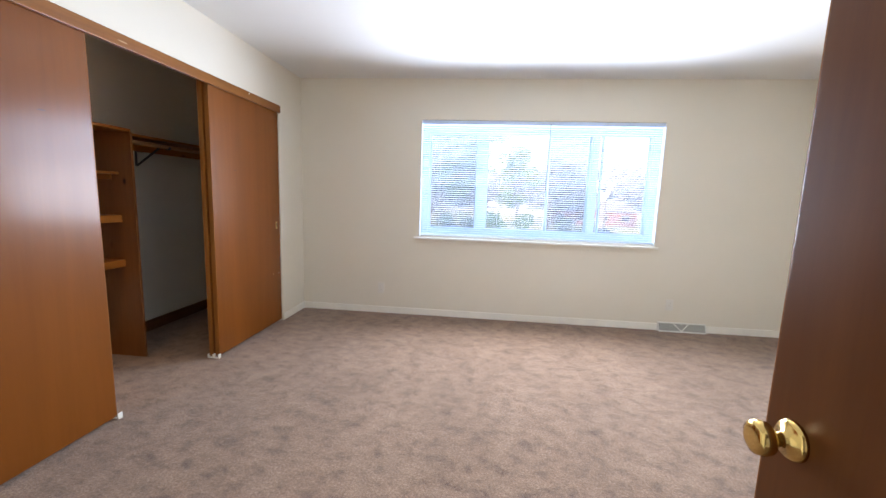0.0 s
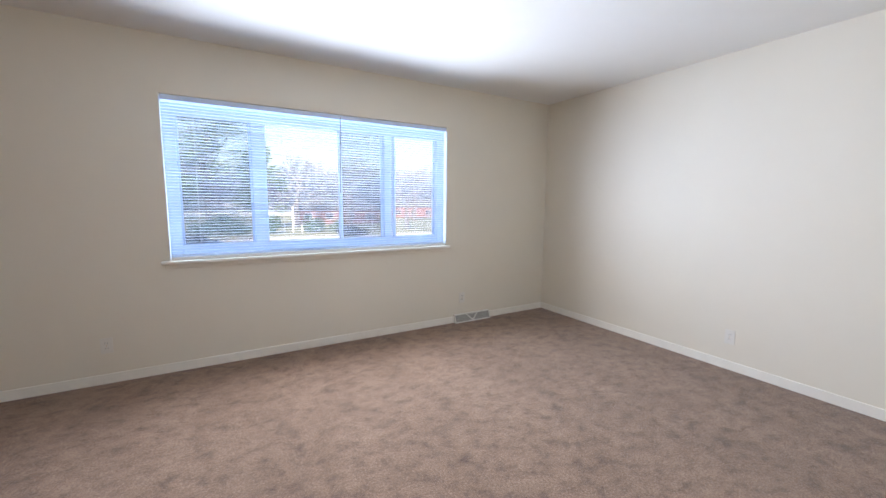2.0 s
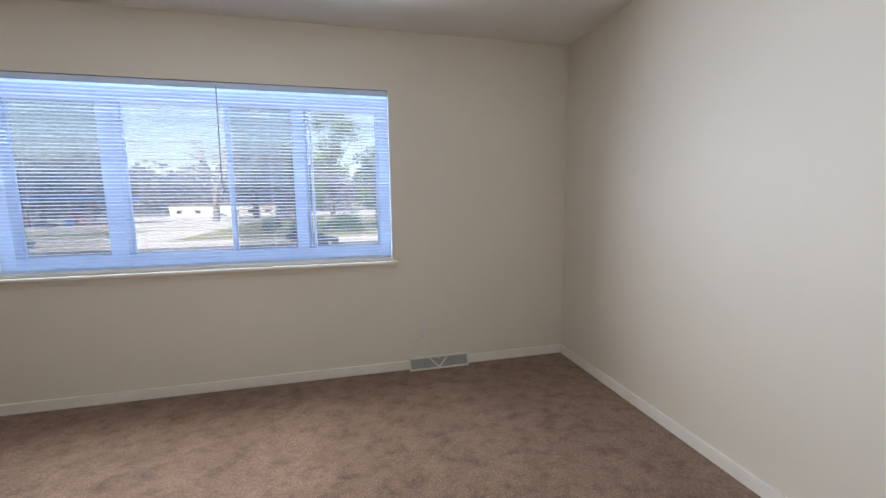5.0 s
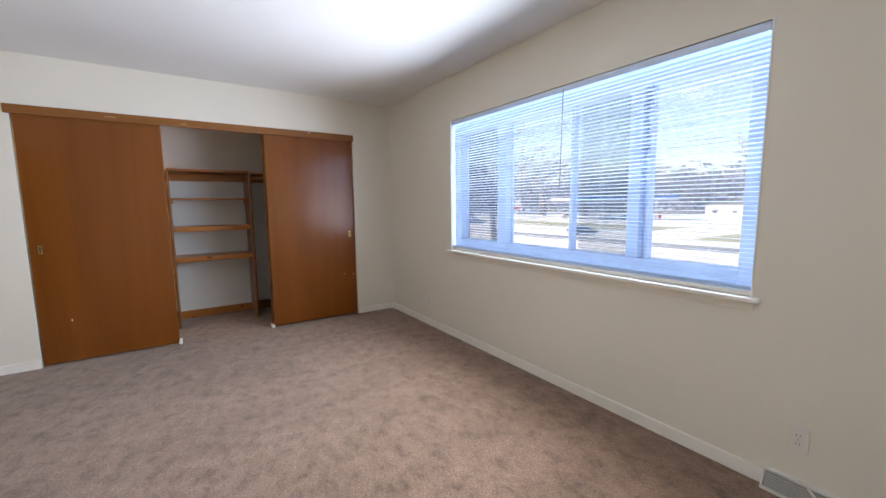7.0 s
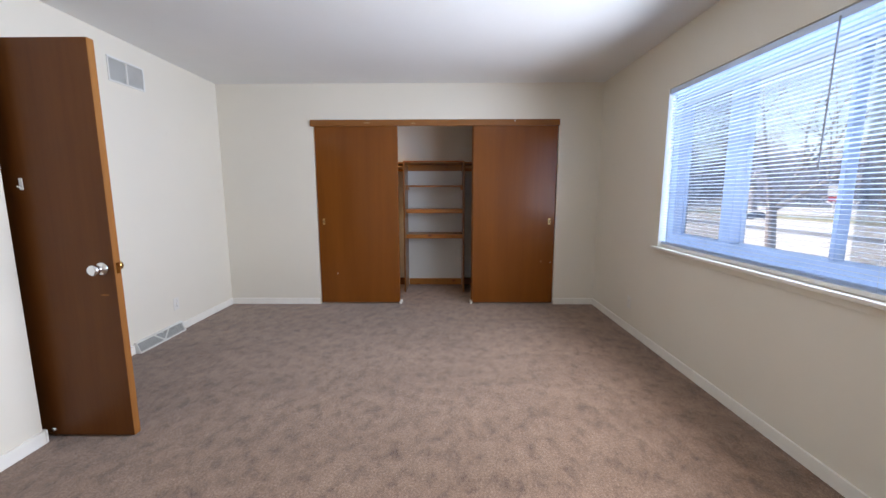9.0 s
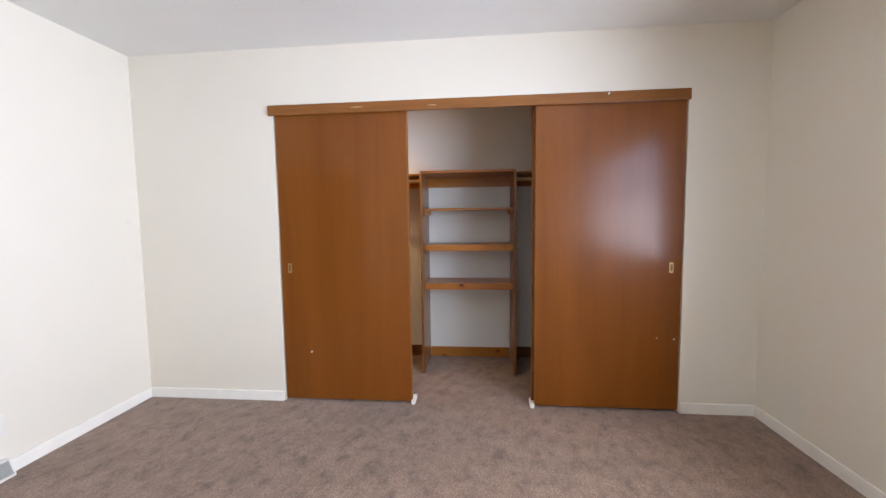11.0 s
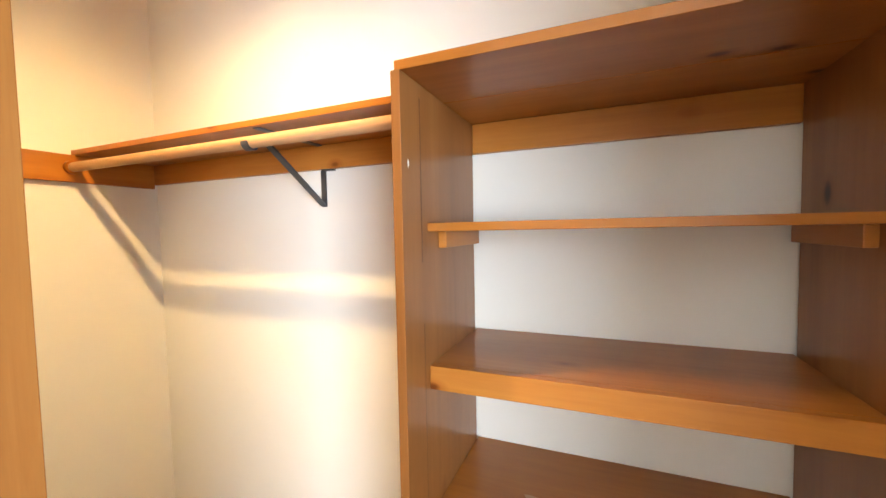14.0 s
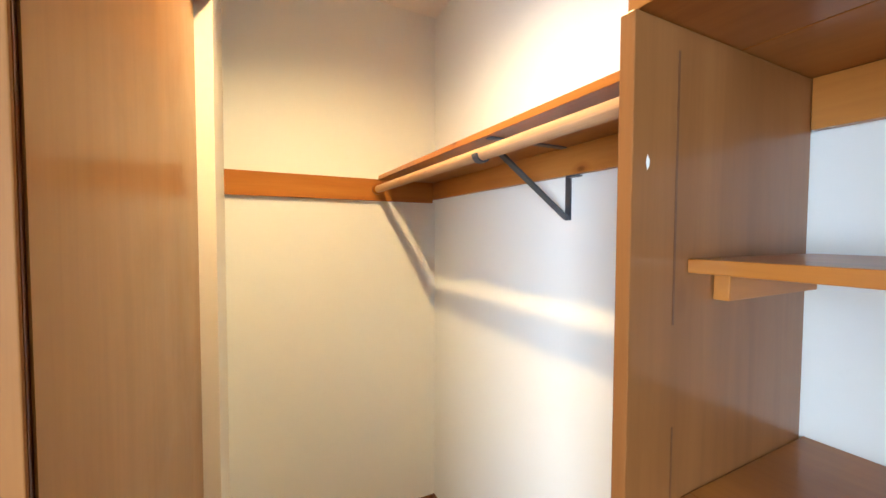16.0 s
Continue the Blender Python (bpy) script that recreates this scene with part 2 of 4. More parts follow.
def mesh_of(name, bm, material):
    me = bpy.data.meshes.new(name)
    bmesh.ops.recalc_face_normals(bm, faces=bm.faces[:])
    bm.to_mesh(me)
    bm.free()
    me.materials.append(material)
    return me


def part(name, bm, material, parent, label="", smooth=False):
    """Links bm, given in world metres, as one mesh under a thing or a part."""
    o = ORIGIN[parent.name]
    bmesh.ops.translate(bm, verts=bm.verts[:], vec=-o)
    me = mesh_of(name, bm, material)
    if smooth:
        me.shade_smooth()
    ob = new(name, me)
    ob.parent = parent
    ORIGIN[ob.name] = o
    return tagged(ob, label)


def solid(name, bm, material, label, category, group="", kind="", smooth=False):
    """A top-level thing that is one mesh, with its origin at its base."""
    xs = [v.co for v in bm.verts]
    o = Vector(((min(c.x for c in xs) + max(c.x for c in xs)) / 2, (min(c.y for c in xs) + max(c.y for c in xs)) / 2, min(c.z for c in xs)))
    bmesh.ops.translate(bm, verts=bm.verts[:], vec=-o)
    me = mesh_of(name, bm, material)
    if smooth:
        me.shade_smooth()
    ob = new(name, me)
    ob.location = o
    ORIGIN[ob.name] = o
    return tagged(ob, label, category, group, kind)


def box(x0, x1, y0, y1, z0, z1, bevel=0.0, bm=None, seg=2):
    b = bmesh.new()
    vs = bmesh.ops.create_cube(b, size=1)["verts"]
    bmesh.ops.scale(b, vec=(x1 - x0, y1 - y0, z1 - z0), verts=vs)
    bmesh.ops.translate(b, vec=((x0 + x1) / 2, (y0 + y1) / 2, (z0 + z1) / 2), verts=vs)
    if bevel:
        bmesh.ops.bevel(b, geom=b.edges[:], offset=bevel, segments=seg, affect="EDGES", profile=0.6)
    return b if bm is None else merged(bm, b)


def merged(a, b):
    me = bpy.data.meshes.new("tmp")
    b.to_mesh(me)
    b.free()
    a.from_mesh(me)
    bpy.data.meshes.remove(me)
    return a


def rod(p, q, r, seg=12, r2=None, bm=None):
    p, q = Vector(p), Vector(q)
    b = bmesh.new()
    bmesh.ops.create_cone(b, cap_ends=True, segments=seg, radius1=r, radius2=r if r2 is None else r2, depth=(q - p).length)
    m = (q - p).to_track_quat("Z", "Y").to_matrix().to_4x4()
    bmesh.ops.transform(b, matrix=Matrix.Translation((p + q) / 2) @ m, verts=b.verts[:])
    return b if bm is None else merged(bm, b)


def lathe(profile, at, axis="z", seg=28):
    """Turns (radius, height) pairs round an axis through at."""
    b = bmesh.new()
    rings = []
    for r, h in profile:
        ring = []
        for k in range(seg):
            a = 2 * math.pi * k / seg
            c, s = r * math.cos(a), r * math.sin(a)
            ring.append(b.verts.new({"z": (c, s, h), "x": (h, c, s), "-x": (-h, c, s), "y": (c, h, s)}[axis]))
        rings.append(ring)
    for a, c in zip(rings, rings[1:]):
        for k in range(seg):
            b.faces.new((a[k], a[(k + 1) % seg], c[(k + 1) % seg], c[k]))
    b.faces.new(rings[0])
    b.faces.new(rings[-1])
    bmesh.ops.translate(b, vec=at, verts=b.verts[:])
    return b


def extrude_xz(points, y0, y1):
    """A prism with the outline points (x, z) from y0 to y1."""
    b = bmesh.new()
    a = [b.verts.new((x, y0, z)) for x, z in points]
    c = [b.verts.new((x, y1, z)) for x, z in points]
    b.faces.new(a)
    b.faces.new(c)
    for k in range(len(a)):
        b.faces.new((a[k], a[(k + 1) % len(a)], c[(k + 1) % len(a)], c[k]))
    return b


def structure(name, boxes, material, label, bevel=0.0):
    bm = bmesh.new()
    for bb in boxes:
        box(*bb, bevel=bevel, bm=bm)
    ob = new(name, mesh_of(name, bm, material))
    ORIGIN[ob.name] = Vector((0, 0, 0))
    return tagged(ob, label, name.split("_")[0], kind="structure")


# ---------------------------------------------------------------- the room's shell
XW, XE, YN, YS, YJ, XJ, ZC = -2.05, 3.055, 4.20, -0.04, 0.40, 0.535, 2.475
CB, CS = -3.046, 0.517                     # closet's back and its south end
OY0, OY1, OZ = 1.012, 3.73, 2.06          # closet opening
WX0, WX1, WZ0, WZ1 = -0.756, 1.65, 0.86, 2.072   # window opening
DX0, DX1, DZ = -0.345, 0.482, 2.03        # doorway

floor = structure("floor", [(-3.166, 3.19, -1.6, 4.42, -0.12, 0.0)], M_CARPET, "beige-brown cut-pile carpet with mottled nap and footmarks")
ceiling = structure("ceiling", [(-3.166, 3.19, -1.6, 4.42, ZC, ZC + 0.15)], M_CEIL, "smooth matt off-white painted ceiling")
structure("wall_north", [(-3.166, WX0, YN, YN + 0.2, 0, ZC), (WX1, 3.19, YN, YN + 0.2, 0, ZC),
                         (WX0, WX1, YN, YN + 0.2, 0, WZ0), (WX0, WX1, YN, YN + 0.2, WZ1, ZC)], M_WALL, "cream painted wall with a wide window")
structure("wall_east", [(XE, XE + 0.12, YJ - 0.12, YN, 0, ZC)], M_WALL, "plain cream painted wall")
structure("wall_south", [(-2.135, DX0, YS - 0.12, YS, 0, ZC), (DX0, DX1, YS - 0.12, YS, DZ, ZC), (DX1, XJ, YS - 0.12, YS, 0, ZC),
                         (XJ, XJ + 0.12, YS - 0.12, YJ, 0, ZC), (XJ + 0.12, XE, YJ - 0.12, YJ, 0, ZC)], M_WALL, "cream painted wall that steps forward beside the doorway")
structure("wall_west", [(-2.135, XW, YS, OY0, 0, ZC), (-2.135, XW, OY1, YN, 0, ZC), (-2.135, XW, OY0, OY1, OZ, ZC)], M_WALL, "cream painted wall round the closet opening")
structure("closet_wall", [(CB - 0.12, CB, CS - 0.12, YN, 0, ZC), (CB, -2.135, CS - 0.12, CS, 0, ZC)], M_CLOSET, "pale painted walls inside the closet")
# never in view: closes off the hall so no outdoor light leaks in
structure("hall_wall", [(-1.5, -1.38, -1.6, YS - 0.12, 0, ZC), (1.38, 1.5, -1.6, YS - 0.12, 0, ZC), (-1.38, 1.38, -1.6, -1.48, 0, ZC)], M_WALL, "unseen plain walls added behind the doorway to keep outdoor light out")


def baseboard(name, x0, x1, y0, y1, material, h=0.072, label="white painted wooden baseboard"):
    ob = new(name, mesh_of(name, box(x0, x1, y0, y1, 0, h, 0.004), material))
    ORIGIN[ob.name] = Vector((0, 0, 0))
    return tagged(ob, label, "baseboard", kind="structure")


T = 0.014
RX0, RX1 = 1.75, 2.216
baseboard("baseboard", XW + T, RX0, YN - T, YN, M_TRIM)
baseboard("baseboard", RX1, XE - T, YN - T, YN, M_TRIM)
baseboard("baseboard", XE - T, XE, YJ, YN, M_TRIM)
baseboard("baseboard", XJ, XE - T, YJ, YJ + T, M_TRIM)
baseboard("baseboard", XJ - T, XJ, YS + 0.005, YJ + T, M_TRIM)
baseboard("baseboard", XW + T, -1.15, YS, YS + T, M_TRIM)
baseboard("baseboard", -0.595, DX0 - 0.06, YS, YS + T, M_TRIM)
baseboard("baseboard", XW, XW + T, YS, OY0 - 0.005, M_TRIM)
baseboard("baseboard", XW, XW + T, OY1 + 0.005, YN, M_TRIM)
DARK = "dark brown stained closet baseboard"
baseboard("baseboard", CB, CB + 0.013, CS, 1.937, M_BROWN, 0.10, DARK)
baseboard("baseboard", CB, CB + 0.013, 2.724, YN, M_BROWN, 0.10, DARK)
baseboard("baseboard", CB, CB + 0.013, 1.960, 2.70, M_PINE_Y, 0.09, "orange-brown stained baseboard between the shelf sides")
baseboard("baseboard", CB + 0.013, -2.16, CS, CS + 0.013, M_BROWN, 0.10, DARK)

# door casing round the entry doorway
for x0, x1 in ((DX0 - 0.06, DX0), (DX1, XJ - 0.016)):
    tagged(new("trim", mesh_of("trim", box(x0, x1, YS, YS + 0.014, 0, DZ, 0.003), M_ENTRY)), "brown stained door casing", "trim", kind="structure")
tagged(new("trim", mesh_of("trim", box(DX0 - 0.06, XJ - 0.016, YS, YS + 0.014, DZ, DZ + 0.06, 0.003), M_ENTRY)), "brown stained door casing", "trim", kind="structure")

# ---------------------------------------------------------------- window
win = thing("window_1", (0.45, 4.3, WZ0), "white vinyl sliding window with three lights, blue glare put into its colour", "window", kind="structure")
YF0, YF1 = 4.262, 4.365
part("window_frame", box(WX0, WX0 + 0.085, YF0, YF1, WZ0, WZ1, 0.004), M_GLAREVINYL, win)
part("window_frame", box(WX1 - 0.085, WX1, YF0, YF1, WZ0, WZ1, 0.004), M_GLAREVINYL, win)
part("window_frame", box(WX0 + 0.085, WX1 - 0.085, YF0, YF1, WZ0, WZ0 + 0.11, 0.004), M_GLAREVINYL, win)
part("window_frame", box(WX0 + 0.085, WX1 - 0.085, YF0, YF1, WZ1 - 0.125, WZ1, 0.004), M_GLAREVINYL, win)
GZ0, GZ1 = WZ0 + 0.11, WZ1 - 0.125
part("mullion", box(-0.165, -0.065, YF0 + 0.004, YF1 - 0.004, GZ0, GZ1, 0.004), M_GLAREVINYL, win)
part("mullion", box(0.985, 1.06, YF0 + 0.004, YF1 - 0.004, GZ0, GZ1, 0.004), M_GLAREVINYL, win)
part("sash_bar", box(0.555, 0.58, YF0 + 0.02, YF1 - 0.03, GZ0, GZ1, 0.003), M_GLAREVINYL, win)
part("sash_bar", box(1.092, 1.108, YF0 + 0.02, YF1 - 0.03, GZ0, GZ1, 0.003), M_GLAREVINYL, win)
for x0, x1 in ((WX0 + 0.085, -0.165), (-0.065, 0.985), (1.06, WX1 - 0.085)):
    g = part("pane", box(x0, x1, 4.345, 4.349, GZ0, GZ1), M_GLASS, win)
    g.visible_shadow = False
    for a in (x0, x1 - 0.014):
        part("glazing_bead", box(a, a + 0.014, 4.325, 4.344, GZ0, GZ1, 0.002), M_GLAREVINYL, win)
for x0, x1 in ((WX0 + 0.085, -0.165), (0.58, 0.985)):
    part("insect_screen", box(x0, x1, 4.358, 4.359, GZ0, GZ1), M_SCREEN, win)
sill = part("window_sill", box(WX0 - 0.052, WX1 + 0.03, 4.165, 4.262, WZ0 - 0.022, WZ0 + 0.0, 0.006), M_TRIM, win)
part("apron", box(WX0 - 0.03, WX1 + 0.01, YN - 0.01, YN, WZ0 - 0.06, WZ0 - 0.024, 0.003), M_WALL, win)
for x0, x1 in ((WX0, WX0 + 0.008), (WX1 - 0.008, WX1)):
    part("jamb_lining", box(x0, x1, YN - 0.004, YF0 - 0.002, WZ0 + 0.002, WZ1 - 0.001, 0.002), M_TRIM, win)

# venetian blind
blind = thing("venetian_blind", (0.45, 4.225, WZ0 + 0.005), "white metal mini venetian blind, lowered, slats open", "blind")
BX0, BX1 = WX0 + 0.012, WX1 - 0.012
part("headrail", box(BX0, BX1, 4.205, 4.245, WZ1 - 0.042, WZ1 - 0.004, 0.004), M_GLAREVINYL, blind, "steel headrail in the same blue glare tint as the frame")
part("bottom_rail", box(BX0, BX1, 4.21, 4.238, WZ0 + 0.002, WZ0 + 0.024, 0.004), M_TRIM, blind)


def slat_mesh():
    b = bmesh.new()
    w, crown, tilt = 0.0125, 0.0022, radians(-9)
    rows = []
    for k in range(5):
        u = -1 + k / 2
        y, z = w * u, crown * (1 - u * u)
        y, z = y * math.cos(tilt) - z * math.sin(tilt), y * math.sin(tilt) + z * math.cos(tilt)
        rows.append([b.verts.new((x, y, z)) for x in (BX0 - 0.45, BX1 - 0.45)])
    for p, q in zip(rows, rows[1:]):
        b.faces.new((p[0], p[1], q[1], q[0]))
    bmesh.ops.solidify(b, geom=b.faces[:], thickness=0.0005)
    me = mesh_of("slat", b, M_SLAT)
    me.shade_smooth()
    return me


SLAT = slat_mesh()
NS, ZS0, ZS1 = 52, WZ0 + 0.045, WZ1 - 0.052
for k in range(NS):
    s = new("slat", SLAT)
    s.parent = blind
    s.location = (0, 0, ZS0 + (ZS1 - ZS0) * k / (NS - 1) - (WZ0 + 0.005))
    s.rotation_euler = (radians(random.uniform(-0.7, 0.7)), radians(random.uniform(-0.04, 0.04)), 0)
for k in range(5):
    s = new("slat", SLAT)
    s.parent = blind
    s.location = (0, 0, 0.0225 + 0.0032 * k)
for x in (-0.55, 0.06, 0.84, 1.45):
    for y in (4.2105, 4.2395):
        part("ladder_cord", rod((x, y, WZ0 + 0.015), (x, y, WZ1 - 0.04), 0.0007, 5), M_CORD, blind)
part("tilt_wand", rod((0.55, 4.196, WZ1 - 0.03), (0.538, 4.196, 1.39), 0.004, 6), M_WAND, blind, "clear grey hexagonal tilt wand")

# ---------------------------------------------------------------- closet doors
FX0, FX1, BXA, BXB = -2.092, -2.057, -2.132, -2.098


def closet_door(y0, y1, x0, x1, pull, label):
    d = thing("sliding_door", ((x0 + x1) / 2, (y0 + y1) / 2, 0.015), label, "door", "closet sliding doors")
    part("panel", box(x0, x1, y0 + 0.004, y1 - 0.004, 0.019, 2.052, 0.0015), M_DOOR, d)
    for a, b in ((y0, y0 + 0.004), (y1 - 0.004, y1)):
        part("edge_band", box(x0 + 0.0005, x1 - 0.0005, a, b, 0.017, 2.052, 0.001), M_EDGE, d)
    if pull:
        p = part("flush_pull", box(x1, x1 + 0.003, pull - 0.0125, pull + 0.0125, 0.935, 1.003, 0.001), M_PULL, d, "worn brass flush pull")
        part("cup", box(x1 + 0.0031, x1 + 0.0045, pull - 0.007, pull + 0.007, 0.947, 0.991, 0.0006), M_CUP, p)
        for z in (0.940, 0.998):
            part("screw", rod((x1 + 0.003, pull, z), (x1 + 0.0045, pull, z), 0.002, 8), M_BRASS, p)
    return d


left_door = closet_door(1.022, 1.944, FX0, FX1, 1.085, "orange-brown varnished flush closet door, slid shut")
part("back_veneer", box(FX0 - 0.002, FX0 - 0.0004, 1.03, 1.936, 0.022, 2.05), M_BACK, left_door, "paler golden veneer on the inner face")
right_door = closet_door(2.793, 3.724, FX0, FX1, 3.66, "orange-brown varnished flush closet door reflecting the window")
closet_door(2.778, 3.70, BXA, BXB, None, "orange-brown varnished closet door, slid behind another")

head = thing("closet_fascia", (-2.03, 2.37, 2.02), "varnished brown wooden fascia hiding the door track", "trim")
part("board", box(-2.05, -2.03, 0.985, 3.735, 2.022, 2.09, 0.003), M_FASCIA, head)
part("track", box(-2.133, -2.052, OY0 + 0.002, OY1 - 0.002, 2.053, 2.059), M_STEEL, head)
part("nail", rod((-2.028, 3.24, 2.075), (-2.024, 3.24, 2.075), 0.006, 8), M_PLASTIC, head, "white paint dab")


def guide(y):
    g = thing("door_guide", (-2.10, y, 0), "white plastic sliding-door floor guide", "door guide", "closet door guides")
    part("plate", box(-2.138, -2.045, y - 0.012, y + 0.012, 0.001, 0.006, 0.001), M_PLASTIC, g)
    for x in (-2.050, -2.095, -2.136):
        part("prong", box(x - 0.0035, x + 0.0035, y - 0.014, y + 0.014, 0.006, 0.034, 0.002), M_PLASTIC, g)


guide(1.953)
guide(2.778)

# ---------------------------------------------------------------- closet shelf unit
unit = thing("shelf_unit", (-2.77, 2.337, 0), "knotty pine closet shelf tower with three open shelves", "shelf")
UY0, UY1, UX = 1.938, 2.722, -2.600
part("side_panel", box(CB + 0.014, UX, UY0, UY0 + 0.02, 0.002, 1.675, 0.002), M_PINE_Z, unit)
part("side_panel", box(CB + 0.014, UX, UY1 - 0.02, UY1, 0.002, 1.675, 0.002), M_PINE_Z, unit)
part("top_board", box(CB + 0.002, -2.822, UY0 + 0.005, UY1 - 0.005, 1.676, 1.695, 0.002), M_PINE_Y, unit)
part("top_board", box(-2.820, UX - 0.006, UY0 + 0.005, UY1 - 0.005, 1.676, 1.695, 0.002), M_PINE_Y, unit)
part("back_rail", box(CB + 0.001, CB + 0.02, UY0 + 0.021, UY1 - 0.021, 1.592, 1.675, 0.002), M_PINE_Y, unit)
IY0, IY1 = UY0 + 0.021, UY1 - 0.021
part("thin_shelf", box(CB + 0.002, -2.707, IY0, IY1, 1.374, 1.392, 0.002), M_PINE_Y, unit)
for top in (1.083, 0.752):
    sh = part("shelf", box(CB + 0.002, -2.725, IY0, IY1, top - 0.02, top, 0.001), M_PINE_Y, unit)
    part("nosing", box(-2.725, -2.705, IY0, IY1, top - 0.052, top, 0.002), M_PINE_Y, sh)
for z0, z1, x1 in ((1.336, 1.373, -2.765), (1.035, 1.062, -2.735), (0.704, 0.731, -2.735)):
    for a, b in ((IY0, IY0 + 0.02), (IY1 - 0.02, IY1)):
        part("shelf_cleat", box(CB + 0.03, x1, a, b, z0, z1, 0.002), M_PINE_X, unit)


def hanging_side(y0, y1, yb, end):
    s = thing("closet_shelf", (-2.84, (y0 + y1) / 2, 1.585), "brown stained closet shelf over a hanging rod", "shelf", "closet shelves")
    part("board", box(CB + 0.001, -2.755, y0 + 0.001, y1 - 0.001, 1.672, 1.690, 0.002), M_PINE_Y, s)
    part("wall_cleat", box(CB + 0.001, CB + 0.02, y0 + 0.001, y1 - 0.001, 1.590, 1.671, 0.002), M_PINE_Y, s)
    a, b = (y0 + 0.001, y0 + 0.02) if end < 0 else (y1 - 0.02, y1 - 0.001)
    part("end_cleat", box(CB + 0.021, -2.10, a, b, 1.573, 1.671, 0.002), M_PINE_X, s, "long orange-stained pine end board")
    r = thing("hanging_rod", (-2.744, (y0 + y1) / 2, 1.609), "bare wooden closet hanging rod", "rod", "closet rods")
    q0, q1 = (y0 + 0.021, y1 - 0.001) if end < 0 else (y0 + 0.001, y1 - 0.021)
    part("pole", rod((-2.744, q0, 1.625), (-2.744, q1, 1.625), 0.0165, 20), M_ROD, r, smooth=False)
    c = q0 if end < 0 else q1
    part("rod_socket", lathe([(0.0, 0), (0.024, 0), (0.024, 0.014), (0.019, 0.018), (0.0185, 0.018)], (-2.744, c - (0.0 if end < 0 else 0.018), 1.625), "y", 20), M_PINE_Y, r)
    k = thing("shelf_bracket", (CB + 0.02, yb, 1.462), "dark grey steel shelf-and-rod bracket", "bracket", "closet brackets")
    w = 0.011
    part("wall_leg", box(CB + 0.001, CB + 0.005, yb - w, yb + w, 1.463, 1.589, 0.001), M_STEEL, k)
    part("shelf_arm", box(CB + 0.021, -2.765, yb - w, yb + w, 1.667, 1.671, 0.001), M_STEEL, k)
    p, q, n = Vector((CB + 0.008, 0, 1.468)), Vector((-2.79, 0, 1.642)), Vector((-0.55, 0, 0.83)) * 0.003
    part("strut", extrude_xz([((p - n).x, (p - n).z), ((q - n).x, (q - n).z), ((q + n).x, (q + n).z), ((p + n).x, (p + n).z)], yb - w, yb + w), M_STEEL, k)
    hook = []
    for i in range(11):
        t = radians(150 + 21 * i)
        hook.append((-2.744 + 0.018 * math.cos(t), 1.625 + 0.018 * math.sin(t)))
    for i in range(10, -1, -1):
        t = radians(150 + 21 * i)
        hook.append((-2.744 + 0.0225 * math.cos(t), 1.625 + 0.0225 * math.sin(t)))
    part("rod_hook", extrude_xz(hook, yb - w, yb + w), M_STEEL, k)
    part("tab", box(CB + 0.001, CB + 0.024, yb + w, yb + 0.05, 1.584, 1.5885, 0.001), M_STEEL, k)
    part("bolt", rod((CB + 0.005, yb, 1.475), (CB + 0.009, yb, 1.475), 0.005, 8), M_STEEL, k)


hanging_side(CS, UY0, 1.415, -1)
hanging_side(UY1, YN, 3.20, 1)

spot = thing("closet_lamp", (-2.33, 1.50, 2.34), "small lit reflector lamp on the closet ceiling", "lamp")
part("holder", lathe([(0.05, 0.135), (0.05, 0.12), (0.02, 0.11), (0.018, 0.09)], (-2.33, 1.50, 2.34)), M_PLASTIC, spot, smooth=True)
part("reflector", lathe([(0.018, 0.09), (0.035, 0.07), (0.045, 0.03), (0.047, 0.0), (0.044, 0.0), (0.042, 0.03), (0.032, 0.066), (0.016, 0.084)], (-2.33, 1.50, 2.34)), M_PLASTIC, spot, "white enamel reflector", smooth=True)
part("bulb", lathe([(0.004, 0.02), (0.02, 0.024), (0.026, 0.04), (0.02, 0.06), (0.012, 0.075)], (-2.33, 1.50, 2.34)), M_BULB, spot, "lit warm bulb", smooth=True)


# ---------------------------------------------------------------- chips and scuffs on the closet joinery
def flake(name, at, size, normal, parent, material, label, seed):
    """An irregular thin chip of paint or bare wood lying on a surface."""
    rng2 = random.Random(seed)
    ax = [Vector((0, 1, 0)), Vector((0, 0, 1))] if normal == "x" else [Vector((1, 0, 0)), Vector((0, 0, 1))] if normal == "y" else [Vector((1, 0, 0)), Vector((0, 1, 0))]
    up = {"x": Vector((1, 0, 0)), "y": Vector((0, 1, 0)), "z": Vector((0, 0, 1))}[normal]
    bm = bmesh.new()
    ring = []
    for k in range(9):
        a = 2 * math.pi * k / 9
        r = rng2.uniform(0.55, 1.0)
        ring.append(bm.verts.new(Vector(at) + ax[0] * math.cos(a) * r * size[0] + ax[1] * math.sin(a) * r * size[1] + up * 0.0006))
    tip = bm.verts.new(Vector(at) + up * 0.0011)
    for k in range(9):
        bm.faces.new((ring[k], ring[(k + 1) % 9], tip))
    part(name, bm, material, parent, label)


WHITE = "small white paint chip"
flake("paint_chip", (FX1, 1.221, 0.365), (0.006, 0.01), "x", left_door, M_PLASTIC, WHITE, 1)
flake("paint_chip", (FX1, 3.582, 0.503), (0.007, 0.009), "x", right_door, M_ROD, "bare wood chip", 2)
flake("paint_chip", (FX1, 3.690, 0.496), (0.008, 0.006), "x", right_door, M_PLASTIC, WHITE, 3)
flake("scratch", (FX1, 3.06, 1.445), (0.03, 0.003), "x", right_door, M_BROWN, "dark scratch", 4)
